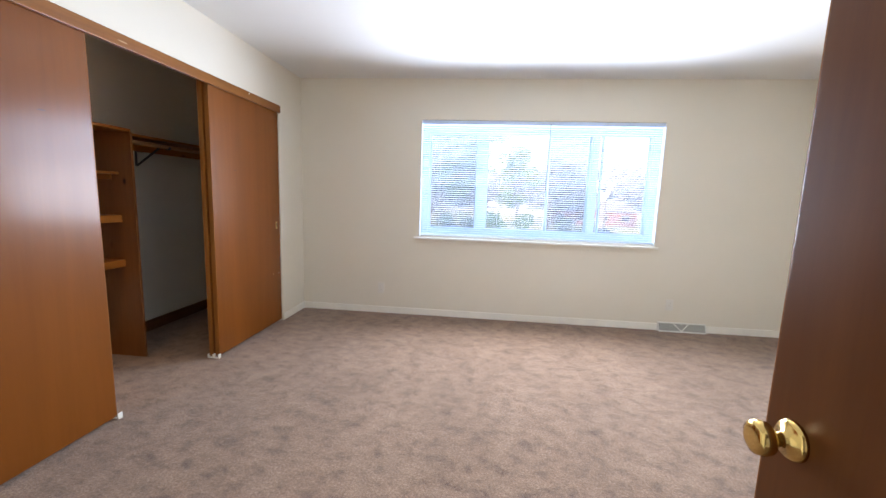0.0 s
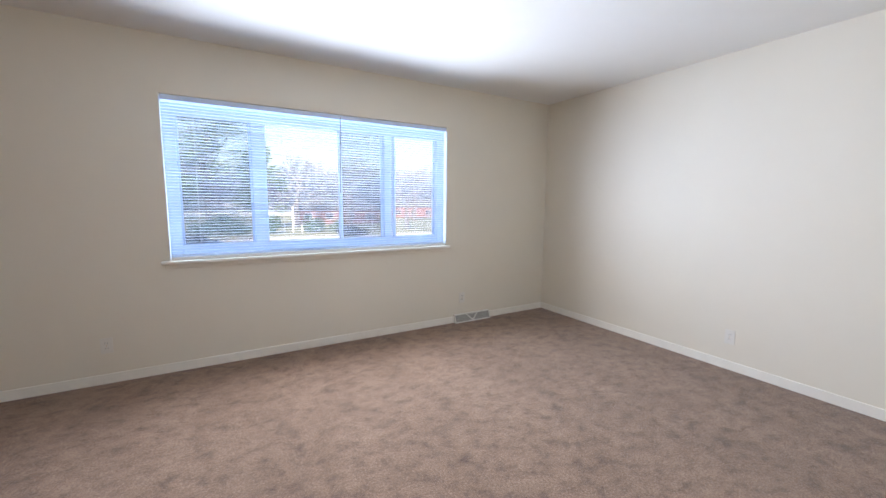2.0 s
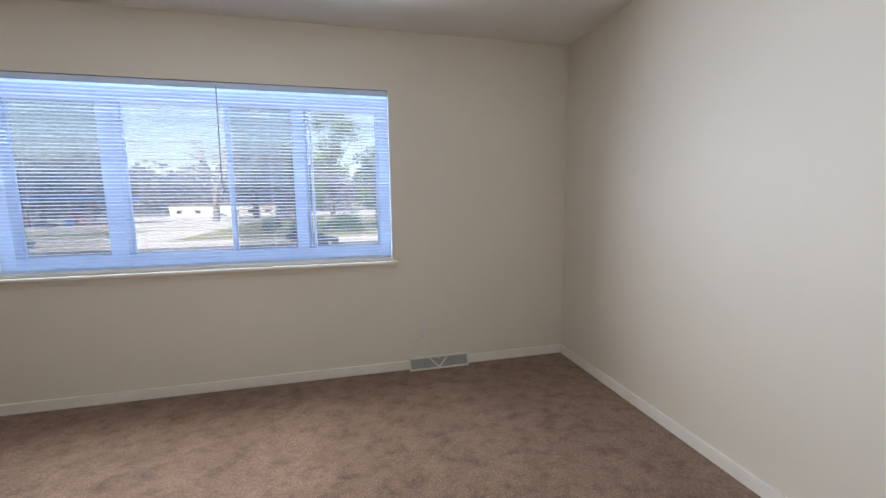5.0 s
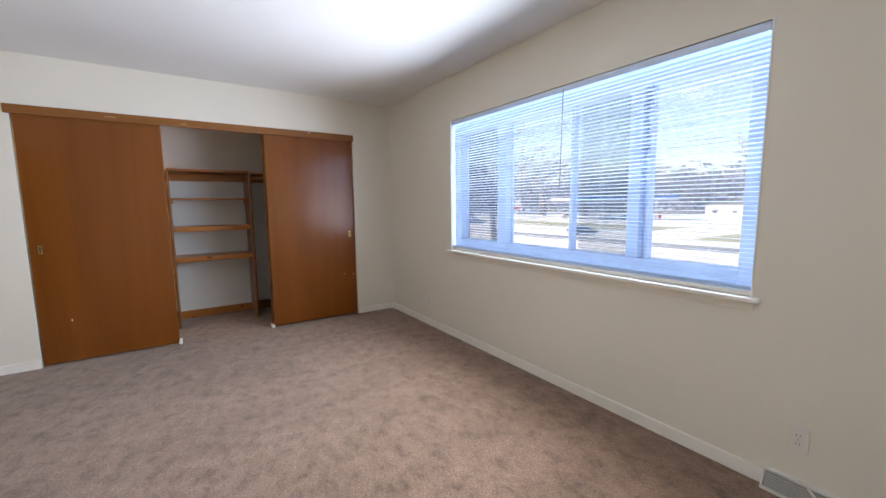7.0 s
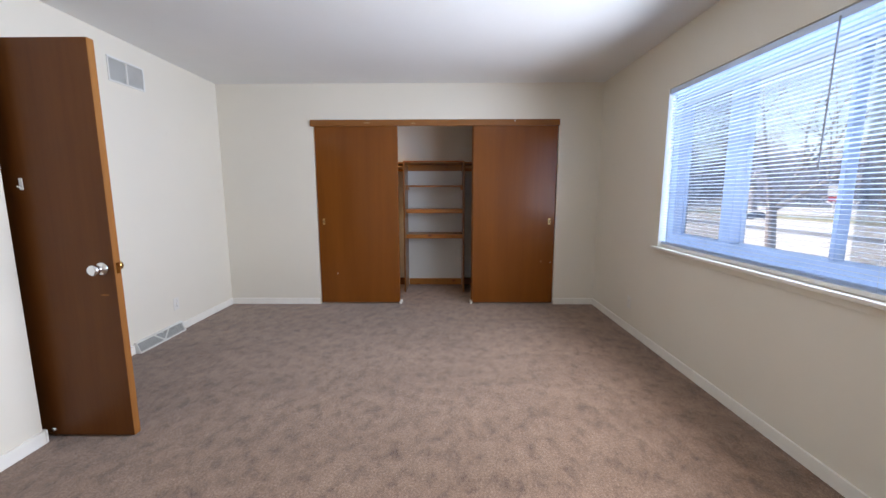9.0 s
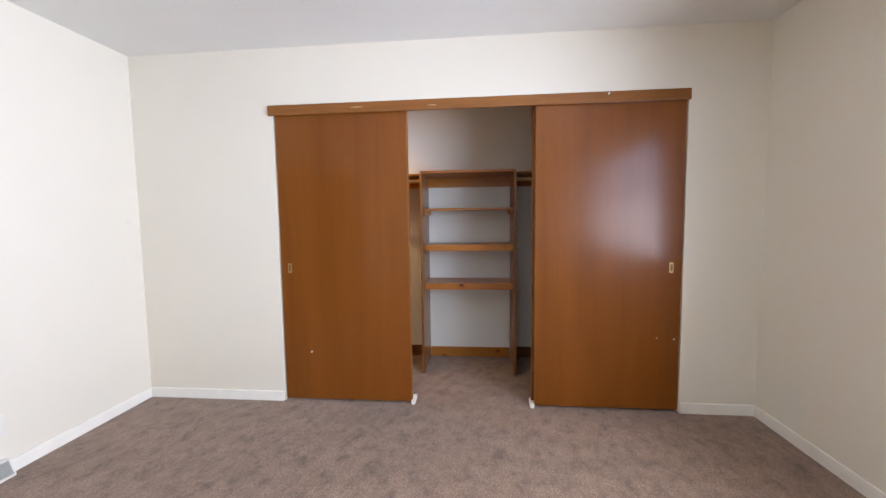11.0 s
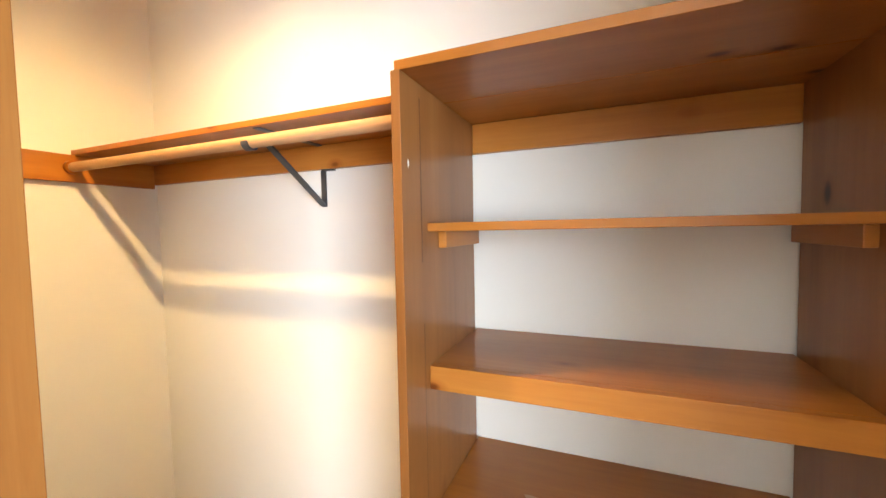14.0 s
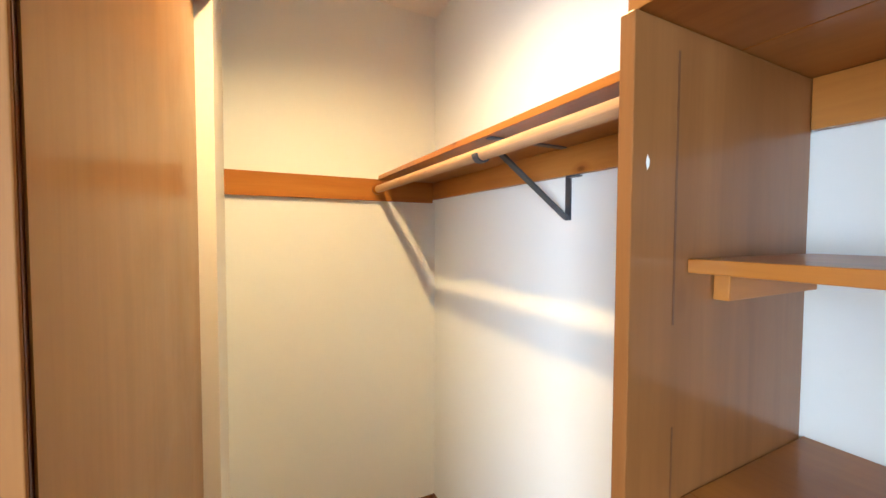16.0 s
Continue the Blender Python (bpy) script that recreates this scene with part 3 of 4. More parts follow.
flake("scratch", (FX1, 3.412, 1.129), (0.03, 0.003), "x", right_door, M_BROWN, "dark scratch", 5)
flake("scratch", (FX1, 1.714, 1.614), (0.025, 0.005), "x", left_door, M_BROWN, "dark scratch", 6)
flake("paint_chip", (-2.626, UY0 + 0.02, 1.506), (0.005, 0.012), "y", unit, M_PLASTIC, WHITE, 7)
flake("scuff", (-2.827, 2.155, 0.752), (0.016, 0.022), "z", unit, M_ROD, "pale scuff on the shelf", 8)
flake("scuff", (-2.823, 2.226, 0.752), (0.012, 0.012), "z", unit, M_ROD, "pale scuff on the shelf", 9)
flake("scuff", (-2.03, 1.614, 2.056), (0.05, 0.005), "x", head, M_ROD, "worn pale streak", 10)
flake("scuff", (-2.03, 2.12, 2.050), (0.04, 0.005), "x", head, M_ROD, "worn pale streak", 11)
part("groove", box(-2.683, -2.679, UY0 + 0.0203, UY0 + 0.0208, 1.31, 1.645), M_BROWN, unit, "dark crack along the grain")
part("groove", box(-2.686, -2.683, UY0 + 0.0203, UY0 + 0.0208, 0.80, 1.18), M_BROWN, unit, "dark crack along the grain")
knob = thing("door_bumper", (CB + 0.013, 2.352, 0.055), "small brass bumper on the closet baseboard", "bumper")
part("button", lathe([(0.006, 0.0), (0.010, 0.004), (0.009, 0.012), (0.003, 0.015)], (CB + 0.013, 2.352, 0.065), "x", 14), M_BRASS, knob, smooth=True)

# ---------------------------------------------------------------- entry door
door = thing("entry_door", (0.467, 0.435, 0.012), "dark brown varnished flush door standing open", "door")
EX0, EX1, EY0, EY1, EZ = 0.438, 0.477, 0.045, 0.830, 2.003
part("slab", box(EX0, EX1, EY0, EY1 - 0.003, 0.012, EZ, 0.0015), M_ENTRY, door)
part("edge_band", box(EX0 + 0.0005, EX1 - 0.0005, EY1 - 0.003, EY1, 0.012, EZ, 0.001), M_EDGE, door, "lighter orange-brown door edge")
KY, KZ = 0.768, 0.915
KNOB = [(0.033, 0.0), (0.033, 0.005), (0.028, 0.010), (0.013, 0.013), (0.011, 0.026), (0.018, 0.033), (0.026, 0.040), (0.0285, 0.050), (0.026, 0.060), (0.017, 0.064), (0.004, 0.0625)]
part("knob", lathe(KNOB, (EX0, KY, KZ), "-x"), M_BRASS, door, "polished brass knob and rose", smooth=True)
part("knob", lathe(KNOB, (EX1, KY, KZ), "x"), M_CHROME, door, "chrome knob and rose", smooth=True)
part("latch_plate", box(EX0 + 0.008, EX1 - 0.008, EY1, EY1 + 0.0015, KZ - 0.028, KZ + 0.028, 0.0005), M_BRASS, door)
hk = part("coat_hook", box(EX1, EX1 + 0.004, 0.416, 0.434, 1.305, 1.362, 0.002), M_PLASTIC, door, "white plastic stick-on hook")
part("prong", rod((EX1 + 0.004, 0.425, 1.312), (EX1 + 0.022, 0.425, 1.323), 0.0035, 8), M_PLASTIC, hk)
flake("scuff", (EX1, 0.762, 0.779), (0.035, 0.006), "x", door, M_EDGE, "worn streak under the knob", 12)
for z in (0.25, 1.0, 1.8):
    part("hinge", rod((EX1 + 0.004, EY0 - 0.004, z - 0.045), (EX1 + 0.004, EY0 - 0.004, z + 0.045), 0.006, 10), M_PULL, door)

stop = thing("door_stop", (0.515, YJ + 0.003, 0.035), "spring door stop with a white rubber tip", "door stop")
part("spring", rod((XJ - T, YJ + 0.003, 0.045), (0.487, YJ + 0.003, 0.045), 0.006, 10), M_CHROME, stop)
part("tip", rod((0.487, YJ + 0.003, 0.045), (0.4785, YJ + 0.003, 0.045), 0.008, 10), M_PLASTIC, stop)


# ---------------------------------------------------------------- vents, outlets, ceiling lamp
def register(name, x0, x1, yw, side, label):
    """Baseboard heat register on the wall y = yw, facing side (+1: north, -1: south)."""
    def yy(a, b):
        return (yw + min(a * side, b * side), yw + max(a * side, b * side))
    g = thing(name, ((x0 + x1) / 2, yw, 0), label, "vent", "floor registers")
    h, d = 0.092, 0.055
    part("frame", box(x0, x1, *yy(0.0, d), 0.001, 0.012, 0.002), M_VENT, g)
    part("frame", box(x0, x1, *yy(0.0, 0.026), h - 0.010, h, 0.002), M_VENT, g)
    for a in (x0, x1 - 0.008):
        b = bmesh.new()
        vs = [b.verts.new((xx, yw + side * q, z)) for xx in (a, a + 0.008) for q, z in ((0, 0.012), (d - 0.001, 0.012), (0.025, h - 0.010), (0, h - 0.010))]
        b.faces.new(vs[:4]), b.faces.new(vs[4:])
        for k in range(4):
            b.faces.new((vs[k], vs[(k + 1) % 4], vs[4 + (k + 1) % 4], vs[4 + k]))
        part("end_cap", b, M_VENT, g)

    def front(u, v, off):
        # u along the register, v up its sloping face
        return Vector((x0 + (x1 - x0) * u, yw + side * (d - 0.008 - 0.028 * v + off), 0.012 + (h - 0.022) * v))
    b = bmesh.new()
    b.faces.new([b.verts.new(front(u, v, -0.004)) for u, v in ((0.02, 0), (0.98, 0), (0.98, 1), (0.02, 1))])
    part("grille", b, M_MESH, g, "grey fine louvred grille")
    for k in range(7):
        v = (k + 0.5) / 7
        part("louvre", rod(front(0.02, v, -0.002), front(0.98, v, -0.002), 0.0022, 5), M_LOUVRE, g)
    for p, q in (((0.49, 0.02), (0.33, 0.98)), ((0.49, 0.02), (0.64, 0.98))):
        part("divider", rod(front(*p, 0.001), front(*q, 0.001), 0.006, 6), M_VENT, g)
    part("lever", rod(front(0.49, 0.95, 0.0), front(0.49, 0.95, 0.014), 0.004, 6), M_VENT, g)


register("floor_register", RX0, RX1, YN, -1, "cream enamel baseboard heat register with a V divider")
register("floor_register", -1.148, -0.598, YS, 1, "white enamel baseboard heat register with a V divider")

grille = thing("wall_grille", (-0.83, YS, 2.14), "white return-air grille with two louvred panels", "vent")
GX0, GX1, GA, GB = -0.995, -0.668, 2.142, 2.302
for bb in ((GX0 - 0.012, GX1 + 0.012, GB, GB + 0.012), (GX0 - 0.012, GX1 + 0.012, GA - 0.012, GA), (GX0 - 0.012, GX0, GA, GB), (GX1, GX1 + 0.012, GA, GB), ((GX0 + GX1) / 2 - 0.007, (GX0 + GX1) / 2 + 0.007, GA, GB)):
    part("frame", box(bb[0], bb[1], YS, YS + 0.009, bb[2], bb[3], 0.002), M_VENT, grille)
part("backing", box(GX0, GX1, YS + 0.0005, YS + 0.0015, GA, GB), M_MESH, grille)
for k in range(16):
    z = GA + (GB - GA) * (k + 0.5) / 16
    for a, b in ((GX0, (GX0 + GX1) / 2 - 0.007), ((GX0 + GX1) / 2 + 0.007, GX1)):
        part("louvre", box(a, b, YS + 0.002, YS + 0.007, z - 0.0015, z + 0.0015), M_VENT, grille)


def outlet(at, n, label="cream plastic double wall outlet", kind="outlet"):
    """Outlet on a wall at the point at, facing along n: '-y', 'y' or '-x'."""
    x, y, z = at
    o = thing("wall_outlet", (x, y, z - 0.057), label, "outlet", "wall outlets")

    def bx(u0, u1, d0, d1, v0, v1, bev=0.0):
        if n == "-x":
            return box(x - d1, x - d0, y + u0, y + u1, z + v0, z + v1, bev)
        s = -1 if n == "-y" else 1
        return box(x + u0, x + u1, y + min(s * d0, s * d1), y + max(s * d0, s * d1), z + v0, z + v1, bev)
    p = part("cover_plate", bx(-0.035, 0.035, 0, 0.005, -0.057, 0.057, 0.002), M_OUTLET, o)
    for c in (-0.0195, 0.0195):
        f = part("socket", bx(-0.0165, 0.0165, 0.005, 0.0075, c - 0.014, c + 0.014, 0.001), M_OUTLET, o)
        for u in (-0.0065, 0.0065):
            part("slot", bx(u - 0.001, u + 0.001, 0.0075, 0.0078, c - 0.003, c + 0.006), M_DARKSLOT, f)
    part("screw", bx(-0.003, 0.003, 0.005, 0.0065, -0.003, 0.003, 0.001), M_PULL, o)


outlet((-1.162, YN, 0.278), "-y")
outlet((1.855, YN, 0.27), "-y", "wall-coloured painted double outlet")
outlet((XE, 2.117, 0.265), "-x")
outlet((-1.12, YS, 0.27), "y")

lamp = thing("ceiling_lamp", (0.3, 2.08, ZC), "lit flush ceiling lamp with a glass dome", "lamp")
part("pan", lathe([(0.15, -0.02), (0.16, -0.012), (0.16, 0.0)], (0.3, 2.08, ZC)), M_VENT, lamp)
part("dome", lathe([(0.012, -0.145), (0.06, -0.138), (0.105, -0.112), (0.135, -0.075), (0.145, -0.035), (0.145, -0.021)], (0.3, 2.08, ZC)), M_DOME, lamp, "warm glowing frosted glass dome", smooth=True)
part("finial", lathe([(0.003, -0.168), (0.008, -0.163), (0.009, -0.155), (0.004, -0.150), (0.012, -0.146)], (0.3, 2.08, ZC)), M_BRASS, lamp, "small brass finial", smooth=True)

# ---------------------------------------------------------------- outdoors
GZ = -3.8
M_LOT = plain("pale_concrete", (0.46, 0.45, 0.43), 0.9, vary=0.2, scale=0.15, rel=0.2, fine=4)
M_ROAD = plain("asphalt", (0.16, 0.16, 0.165), 0.9, vary=0.25, scale=0.3, rel=0.2, fine=6)
M_GRASS = plain("winter_grass", (0.22, 0.21, 0.11), 0.95, vary=0.3, scale=0.5, rel=0.3, fine=8, dist=0.02)
M_BARK = plain("bark", (0.17, 0.145, 0.13), 0.9, vary=0.3, scale=3, rel=0.4, fine=12, dist=0.02)
M_LEAF = plain("spring_leaf", (0.22, 0.27, 0.075), 0.8, vary=0.4, scale=0.6, rel=0)
M_HEDGE = plain("hedge_leaf", (0.11, 0.17, 0.06), 0.8, vary=0.4, scale=0.6, rel=0)
# crown bark paler than the trunks: distance haze put into its colour
M_HAZEBARK = plain("hazed_bark", (0.30, 0.28, 0.29), 0.9, vary=0.25, scale=1, rel=0)
# far woods: haze put into the twigs as a pale grey base
M_HAZETWIG = plain("hazed_twigs", (0.30, 0.285, 0.30), 0.9, vary=0.3, scale=0.4, rel=0)
def both_sides(m, colour, share):
    # thin leaves pass part of the light through; on twigs it evens out shading
    t = m.node_tree
    lit = t.nodes.new("ShaderNodeBsdfTranslucent")
    lit.inputs[0].default_value = (*colour, 1)
    mx = t.nodes.new("ShaderNodeMixShader")
    mx.inputs[0].default_value = share
    link(t, t.nodes["Principled BSDF"].outputs[0], mx.inputs[1])
    link(t, lit.outputs[0], mx.inputs[2])
    link(t, mx.outputs[0], t.nodes["Material Output"].inputs[0])


both_sides(M_HAZETWIG, (0.30, 0.29, 0.31), 0.5)
both_sides(M_LEAF, (0.26, 0.32, 0.09), 0.5)
both_sides(M_HEDGE, (0.15, 0.22, 0.07), 0.4)
M_BRICK = plain("red_brick", (0.30, 0.13, 0.09), 0.85, vary=0.25, scale=2, rel=0.2, fine=8)
M_ROOF = plain("grey_shingle", (0.14, 0.13, 0.125), 0.9, vary=0.2, scale=2)
M_SIDING = plain("pale_siding", (0.66, 0.64, 0.60), 0.6, vary=0.08, scale=1)
M_BLUE = plain("blue_fascia", (0.02, 0.12, 0.42), 0.4)
M_RED = plain("red_paint", (0.50, 0.03, 0.03), 0.4)
M_NAVY = plain("dark_car_paint", (0.03, 0.04, 0.07), 0.25, 0.3, rel=0)
M_SILVER = plain("silver_car_paint", (0.35, 0.37, 0.40), 0.25, 0.6, rel=0)
M_CARGLASS = plain("car_glass", (0.02, 0.025, 0.03), 0.08, rel=0)
M_TYRE = plain("tyre_rubber", (0.025, 0.025, 0.025), 0.8)
M_SOFFIT = plain("soffit_paint", (0.72, 0.72, 0.70), 0.6)

tagged(new("ground", mesh_of("ground", box(-900, 900, -900, 900, GZ - 1, GZ), M_LOT)), "sunlit pale concrete lot", "ground", kind="structure")
tagged(new("road", mesh_of("road", box(-400, 400, 46.5, 51, GZ, GZ + 0.01), M_ROAD)), "grey asphalt street", "road", kind="structure")
tagged(new("lawn", mesh_of("lawn", box(-22, 60, 59, 140, GZ, GZ + 0.03), M_GRASS)), "dull winter lawn behind the street", "ground", kind="structure")
tagged(new("lawn", mesh_of("lawn", box(-140, -34, 70, 84, GZ, GZ + 0.03), M_GRASS)), "narrow winter grass strip beside the lot", "ground", kind="structure")

# own building: outer wall below the window, eave above it
tagged(new("outer_wall", mesh_of("outer_wall", box(-9, 9, 4.205, 4.40, GZ, -0.13), M_BRICK)), "brick wall of the storey below", "wall", kind="structure")
tagged(new("eave", mesh_of("eave", box(-9, 9, 4.42, 5.05, 2.16, 2.30, 0.01), M_SOFFIT)), "white painted roof eave above the window", "eave", kind="structure")


def car(at, turn, paint_m, label):
    c = new("car")
    c.matrix_world = pose(*at, 0, 0, turn)
    ORIGIN[c.name] = Vector((0, 0, 0))
    tagged(c, label, "car", "parked cars")
    b = extrude_xz([(-2.2, 0.35), (2.2, 0.35), (2.25, 0.62), (2.1, 0.82), (1.15, 0.93), (-1.6, 0.98), (-2.2, 0.92), (-2.28, 0.6)], -0.88, 0.88)
    bmesh.ops.bevel(b, geom=b.edges[:], offset=0.06, segments=2, affect="EDGES")
    part("body", b, paint_m, c)
    b = extrude_xz([(1.1, 0.93), (0.45, 1.40), (-0.95, 1.44), (-1.7, 0.98)], -0.74, 0.74)
    bmesh.ops.bevel(b, geom=b.edges[:], offset=0.08, segments=2, affect="EDGES")
    cab = part("cabin", b, M_CARGLASS, c, "dark glazed cabin")
    part("roof", box(-0.95, 0.42, -0.66, 0.66, 1.41, 1.455, 0.015), paint_m, cab)
    for x in (-1.35, 1.35):
        for y in (-0.86, 0.86):
            w = part("wheel", rod((x, y - 0.1, 0.33), (x, y + 0.1, 0.33), 0.33, 16), M_TYRE, c)
            part("rim", rod((x, y - 0.105, 0.33), (x, y + 0.105, 0.33), 0.19, 10), M_SILVER, w)


car((-2.3, 48.2, GZ), 0, M_NAVY, "dark blue parked sedan on the street")
car((-74.0, 63.5, GZ), 70, M_NAVY, "dark sedan far across the lot")
car((-36.5, 55.0, GZ), 65, M_NAVY, "dark sedan standing on the lot")
car((-4.5, 54.5, GZ), 5, M_NAVY, "dark car beside the hedge")
car((17.0, 57.5, GZ), 0, M_NAVY, "dark blue car by the street")
car((-64.0, 104.0, GZ), 20, M_NAVY, "dark car under the filling-station canopy")
car((-80.0, 107.0, GZ), 30, M_SILVER, "silver car beside the fuel pumps")
car((-42.0, 150.0, GZ), 0, M_SILVER, "silver car in front of the shop")


def station():
    s = new("filling_station")
    s.matrix_world = pose(-67, 110, GZ, 0, 0, 28)
    ORIGIN[s.name] = Vector((0, 0, 0))
    tagged(s, "filling-station canopy with a blue fascia and red posts", "filling station")
    part("canopy", box(-17, 17, -5, 5, 5.6, 6.5, 0.05), M_SIDING, s)
    part("fascia", box(-9, 17.1, -5.1, -5.0, 5.9, 6.7, 0.02), M_BLUE, s, "blue fascia band")
    for x in (-12, -4, 4, 12):
        part("post", box(x - 0.25, x + 0.25, -0.25, 0.25, 0, 5.6, 0.03), M_SIDING, s)
        p = part("pump", box(x + 0.7, x + 1.5, -0.5, 0.5, 0.15, 2.0, 0.05), M_RED, s, "red fuel pump")
        part("display", box(x + 0.8, x + 1.4, -0.53, -0.5, 1.3, 1.7, 0.01), M_SIDING, p)
        part("island", box(x - 1.5, x + 2.5, -0.8, 0.8, 0.0, 0.15, 0.03), M_LOT, s)
        for dx in (-1.3, 2.3):
            part("bollard", rod((x + dx, -0.6, 0.1), (x + dx, -0.6, 1.1), 0.09, 8), M_RED, s)
    for x0 in (6.2,):
        part("arch", box(x0, x0 + 0.35, -3.2, -2.9, 0, 2.9, 0.03), M_RED, s, "red steel arch")
        part("arch", box(x0 - 2.4, x0, -3.2, -2.9, 2.55, 2.9, 0.03), M_RED, s)
    part("bin", box(3.2, 4.4, -3.3, -2.4, 0, 1.5, 0.05), M_BLUE, s, "blue bin")


station()


def building(at, turn, size, roof_h, wall_m, label, panes):
    w, d, h = size
    s = new("building")
    s.matrix_world = pose(*at, 0, 0, turn)
    ORIGIN[s.name] = Vector((0, 0, 0))
    tagged(s, label, "building")
    part("wall", box(-w / 2, w / 2, -d / 2, d / 2, 0, h), wall_m, s)
    b = bmesh.new()
    e = 0.5
    lo = [b.verts.new((x, y, h)) for x, y in ((-w / 2 - e, -d / 2 - e), (w / 2 + e, -d / 2 - e), (w / 2 + e, d / 2 + e), (-w / 2 - e, d / 2 + e))]
    hi = [b.verts.new((x, 0, h + roof_h)) for x in (-w / 2 + d / 3, w / 2 - d / 3)]
    b.faces.new(lo), b.faces.new((lo[0], lo[1], hi[1], hi[0])), b.faces.new((lo[2], lo[3], hi[0], hi[1])), b.faces.new((lo[1], lo[2], hi[1])), b.faces.new((lo[3], lo[0], hi[0]))
    part("roof", b, M_ROOF, s)
    for k in range(panes):
        x = -w / 2 + w * (k + 0.5) / panes
        f = part("window", box(x - 0.9, x + 0.9, -d / 2 - 0.06, -d / 2, 1.0, 2.4, 0.02), M_SIDING, s)
        part("pane", box(x - 0.8, x + 0.8, -d / 2 - 0.08, -d / 2 - 0.061, 1.1, 2.3), M_CARGLASS, f)
    part("door", box(w * 0.1, w * 0.1 + 1.0, -d / 2 - 0.05, -d / 2, 0.02, 2.1, 0.02), M_ROOF, s)


building((-43, 162, GZ), 5, (34, 12, 4.2), 0.6, M_SIDING, "low pale shop building with a flat roof", 6)
building((24, 92, GZ), -6, (18, 9, 3.2), 2.4, M_BRICK, "red brick bungalow with a grey hipped roof", 4)
building((58, 118, GZ), -12, (20, 10, 3.4), 2.6, M_BRICK, "red brick house beyond the street", 4)

sign = new("pole_sign")
sign.matrix_world = pose(-118, 121, GZ, 0, 0, 45)
ORIGIN[sign.name] = Vector((0, 0, 0))
tagged(sign, "white roadside pole sign with plain panels", "sign")
part("pole", rod((0, 0, 0), (0, 0, 7), 0.25, 8), M_SIDING, sign)
part("panel", box(-1.6, 1.6, -0.3, 0.3, 4.2, 7.2, 0.05), M_SIDING, sign)
part("panel", box(-1.3, 1.3, -0.3, 0.3, 2.6, 4.0, 0.05), M_RED, sign)
for x in (10.2, 11.6):
    p = tagged(new("lamp_post", mesh_of("lamp_post", rod((x, 66.8, GZ), (x, 66.8, GZ + (4.2 if x < 11 else 1.3)), 0.16, 8), M_SIDING)), "white painted post by the hedge", "post")


def limb(b, p, way, length, r, depth, rng):
    q = p + way * length
    rod(p, q, r, 6 if depth > 2 else 4, r * 0.62, bm=b)
    if depth == 0:
        return
    for k in range(3 if depth > 1 else 4):
        side = Vector((rng.uniform(-1, 1), rng.uniform(-1, 1), rng.uniform(-0.1, 0.8)))
        limb(b, p + way * length * rng.uniform(0.6, 1.0), (way * 0.75 + side * 0.75).normalized(), length * rng.uniform(0.55, 0.78), r * 0.55, depth - 1, rng)


def bare_tree(at, h, seed, label="leafless tree with a dark trunk"):
    rng = random.Random(seed)
    s = new("bare_tree")
    s.location = at
    ORIGIN[s.name] = Vector((0, 0, 0))
    tagged(s, label, "tree", "leafless trees")
    lean = Vector((rng.uniform(-0.1, 0.1), rng.uniform(-0.1, 0.1), 1)).normalized()
    part("trunk", rod((0, 0, 0), lean * h * 0.32, h * 0.035, 10, h * 0.026), M_BARK, s)
    b = bmesh.new()
    for k in range(4):
        way = (lean + Vector((rng.uniform(-0.9, 0.9), rng.uniform(-0.9, 0.9), 0.1))).normalized()
        limb(b, lean * h * 0.31, way, h * 0.26, h * 0.017, 4, rng)
    part("crown", b, M_HAZEBARK, s, "bare twiggy crown")
    return s


def clump(b, c, r, n, leaf, rng, flat=1.0):
    for k in range(n):
        u = Vector((rng.gauss(0, 1), rng.gauss(0, 1), rng.gauss(0, 1))).normalized() * r * rng.uniform(0.55, 1.0)
        u.z *= flat
        a, e = Vector((rng.uniform(-1, 1), rng.uniform(-1, 1), rng.uniform(-1, 1))).normalized() * leaf, Vector((rng.uniform(-1, 1), rng.uniform(-1, 1), rng.uniform(-1, 1))).normalized() * leaf
        p = Vector(c) + u
        b.faces.new([b.verts.new(p - a), b.verts.new(p + e), b.verts.new(p + a), b.verts.new(p - e * 0.7)])


def leafy_tree(at, h, spread, seed, label="tall broad tree in pale yellow-green leaf"):
    rng = random.Random(seed)
    s = new("leafy_tree")
    s.location = at
    ORIGIN[s.name] = Vector((0, 0, 0))
    tagged(s, label, "tree", "leafy trees")
    b = rod((0, 0, 0), (0, 0, h * 0.35), h * 0.024, 10, h * 0.018)
    b2 = bmesh.new()
    for k in range(46):
        f = rng.uniform(0.22, 1.0)
        a, w = rng.uniform(0, 6.283), spread * math.sin(math.pi * min(0.97, f * 0.82 + 0.12)) * math.sqrt(rng.uniform(0.05, 1.0))
        c = Vector((w * math.cos(a), w * math.sin(a), h * f))
        mid = Vector((c.x * 0.4, c.y * 0.4, h * (0.3 + 0.35 * f)))
        rod((0, 0, h * min(0.33, 0.2 + 0.2 * f)), mid, h * 0.008, 5, h * 0.005, bm=b)
        rod(mid, c, h * 0.005, 4, h * 0.002, bm=b)
        clump(b2, c, spread * 0.26 * rng.uniform(0.7, 1.2), 85, h * 0.0125, rng, 0.75)
    part("trunk", b, M_BARK, s)
    part("crown", b2, M_LEAF, s, "airy crown of small pale leaves")


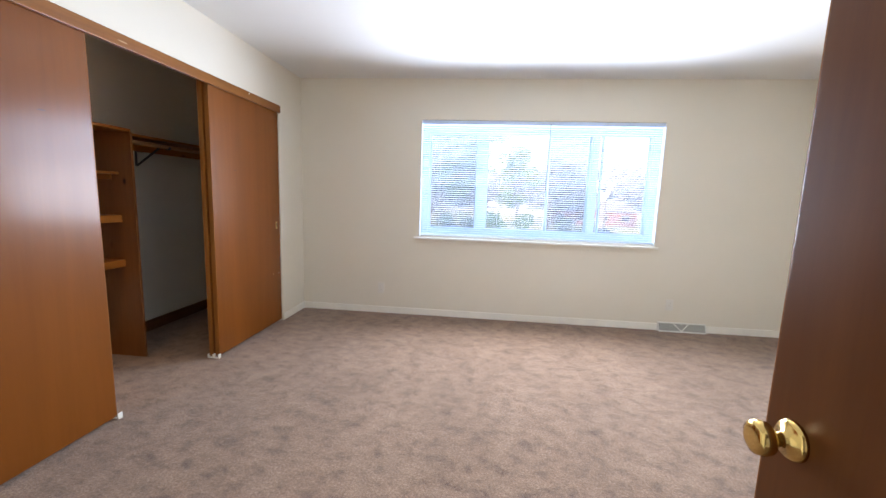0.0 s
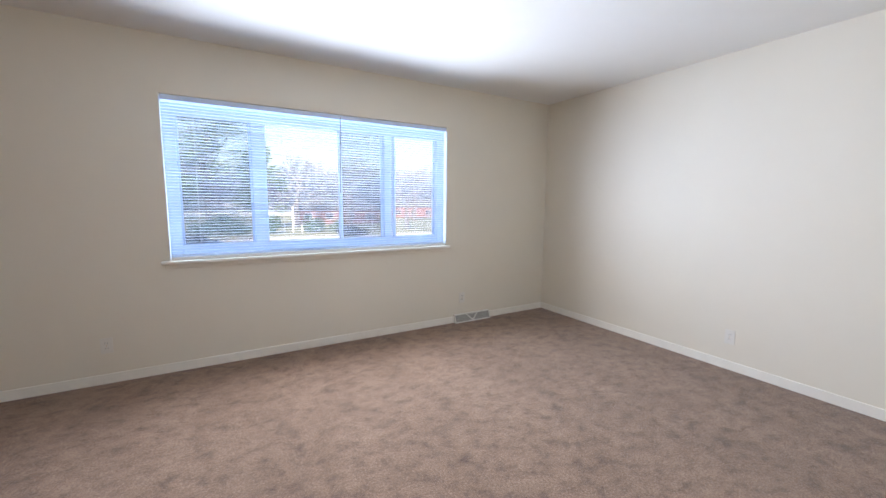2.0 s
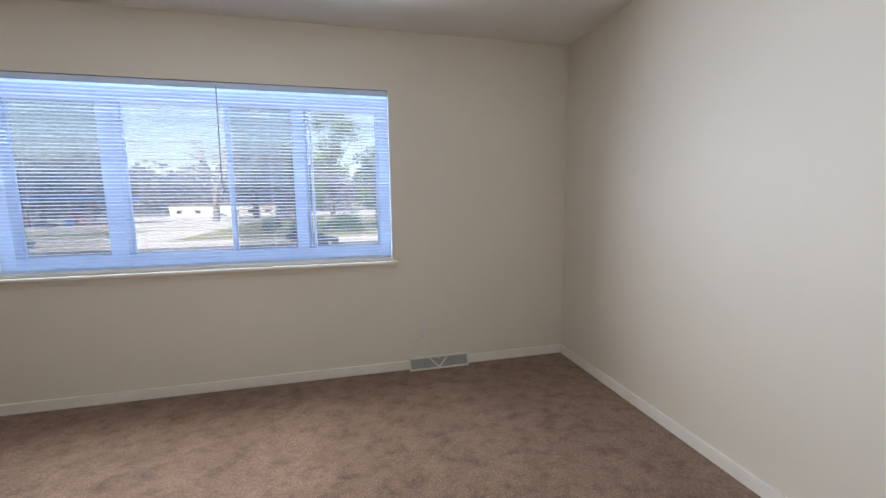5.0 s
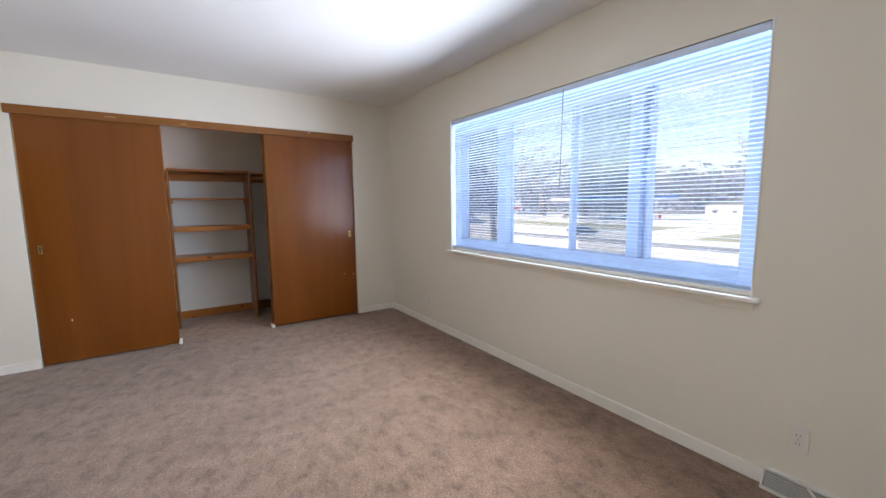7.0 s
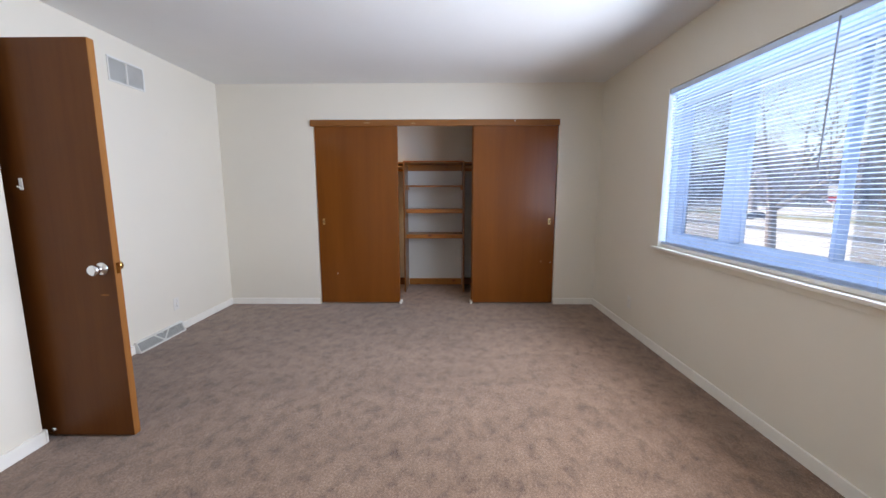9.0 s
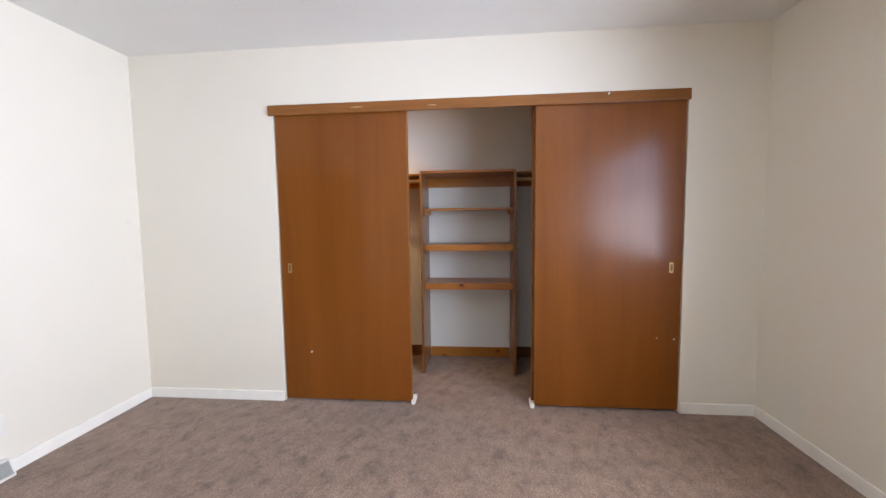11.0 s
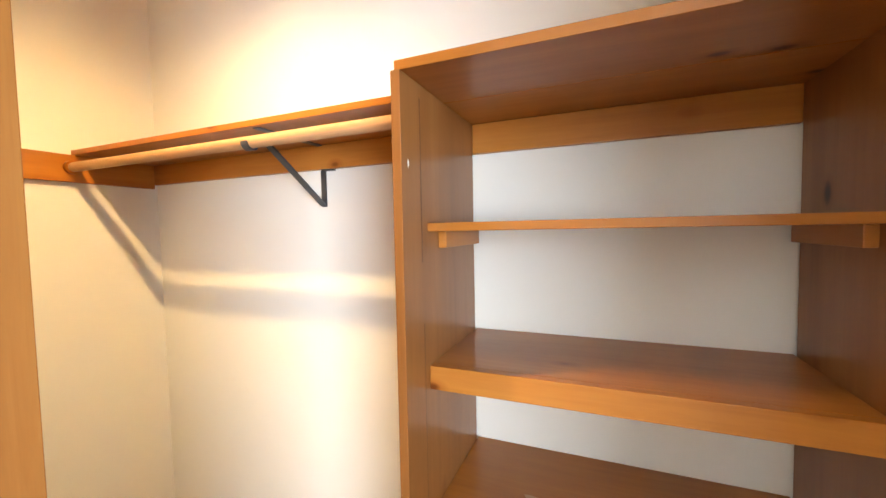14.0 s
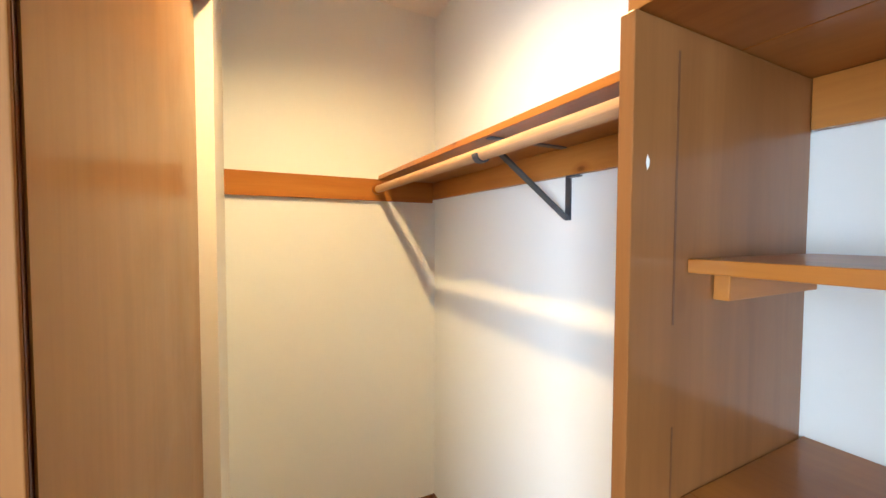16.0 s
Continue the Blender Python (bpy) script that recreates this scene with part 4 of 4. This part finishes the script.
def yard_tree(at, seed):
    """The near tree before the window: a slim trunk forking below eye level into a few rising limbs."""
    rng = random.Random(seed)
    s = new("bare_tree")
    s.location = at
    ORIGIN[s.name] = Vector((0, 0, 0))
    tagged(s, "slim leafless tree with a forked leaning trunk", "tree", "leafless trees")
    b = rod((0.12, 0.10, 0), (0.05, 0.04, 3.2), 0.17, 10, 0.125)
    rod((0.05, 0.04, 3.15), (-0.02, -0.02, 4.7), 0.125, 10, 0.12, bm=b)
    part("trunk", b, M_BARK, s)
    b = bmesh.new()
    for way, length, r in (((-0.1, -0.12, 1.0), 1.75, 0.075), ((0.75, 0.65, 0.75), 1.6, 0.07), ((-0.5, -0.4, 0.9), 1.2, 0.045), ((0.35, 0.3, 1.0), 1.7, 0.055)):
        limb(b, Vector((-0.02, -0.02, 4.6)), Vector(way).normalized(), length, r, 3, rng)
    part("crown", b, M_BARK, s, "sparse bare crown")


def shrub(at, r, seed):
    rng = random.Random(seed)
    s = new("shrub")
    s.location = at
    ORIGIN[s.name] = Vector((0, 0, 0))
    tagged(s, "rounded green shrub by the street", "shrub", "green shrubs")
    b, st = bmesh.new(), bmesh.new()
    for k in range(9):
        c = Vector((rng.uniform(-1, 1) * r * 0.7, rng.uniform(-1, 1) * r * 0.5, rng.uniform(0.3, 1.0) * r))
        rod((0, 0, 0), c, 0.05, 4, 0.02, bm=st)
        clump(b, c, r * 0.5, 110, r * 0.08, rng)
    part("stem", st, M_BARK, s)
    part("crown", b, M_HEDGE, s)


yard_tree((-8.4, 11.45, GZ), 4)
bare_tree((21, 72, GZ), 17, 5)
bare_tree((-9.5, 84, GZ), 18, 6)
bare_tree((30, 66, GZ), 14, 12)
bare_tree((13, 80, GZ), 17, 24)
tall = bare_tree((-86, 124, GZ), 27, 7, "tall leafless tree in the woods edge")
for k, (x, y, g) in enumerate(((-100, 118, 0.95), (-116, 134, 1.1), (-34, 118, 1.0), (-26, 128, 1.05), (-128, 104, 1.0), (-112, 92, 1.1), (-140, 84, 1.05), (-96, 76, 0.8), (-152, 66, 1.1), (-122, 58, 0.9), (-16, 120, 0.9), (46, 96, 0.7), (62, 90, 0.75), (-75, 142, 1.0))):
    copy_thing(tall, Matrix.Translation((x, y, GZ)) @ Matrix.Rotation(1.3 * k, 4, "Z") @ Matrix.Scale(g, 4))
leafy_tree((-1.5, 72, GZ), 21, 7.0, 21)
leafy_tree((6.5, 78, GZ), 15, 4.5, 22, "smaller tree in pale yellow-green leaf")
for k, (x, y, r) in enumerate(((-2, 64.5, 2.0), (2, 65.5, 1.8), (6, 66, 2.2), (13.5, 66, 1.9), (17, 65.5, 1.6), (-7, 69, 1.8), (-11, 69, 1.5), (1, 71, 2.4))):
    shrub((x, y, GZ), r, 40 + k)

# far belt of leafless woods on the horizon
rng = random.Random(3)
b = bmesh.new()
for k in range(620):
    a = radians(rng.uniform(38, 172))
    d = rng.uniform(185, 270)
    h = rng.uniform(13, 23)
    x, y = d * math.cos(a), d * math.sin(a)
    clump(b, (x, y, GZ + h * 0.55), h * 0.5, 110, h * 0.055, rng, 1.1)
tagged(new("far_woods", mesh_of("far_woods", b, M_HAZETWIG)), "belt of leafless woods with haze put into its pale grey colour", "trees", kind="stuff")
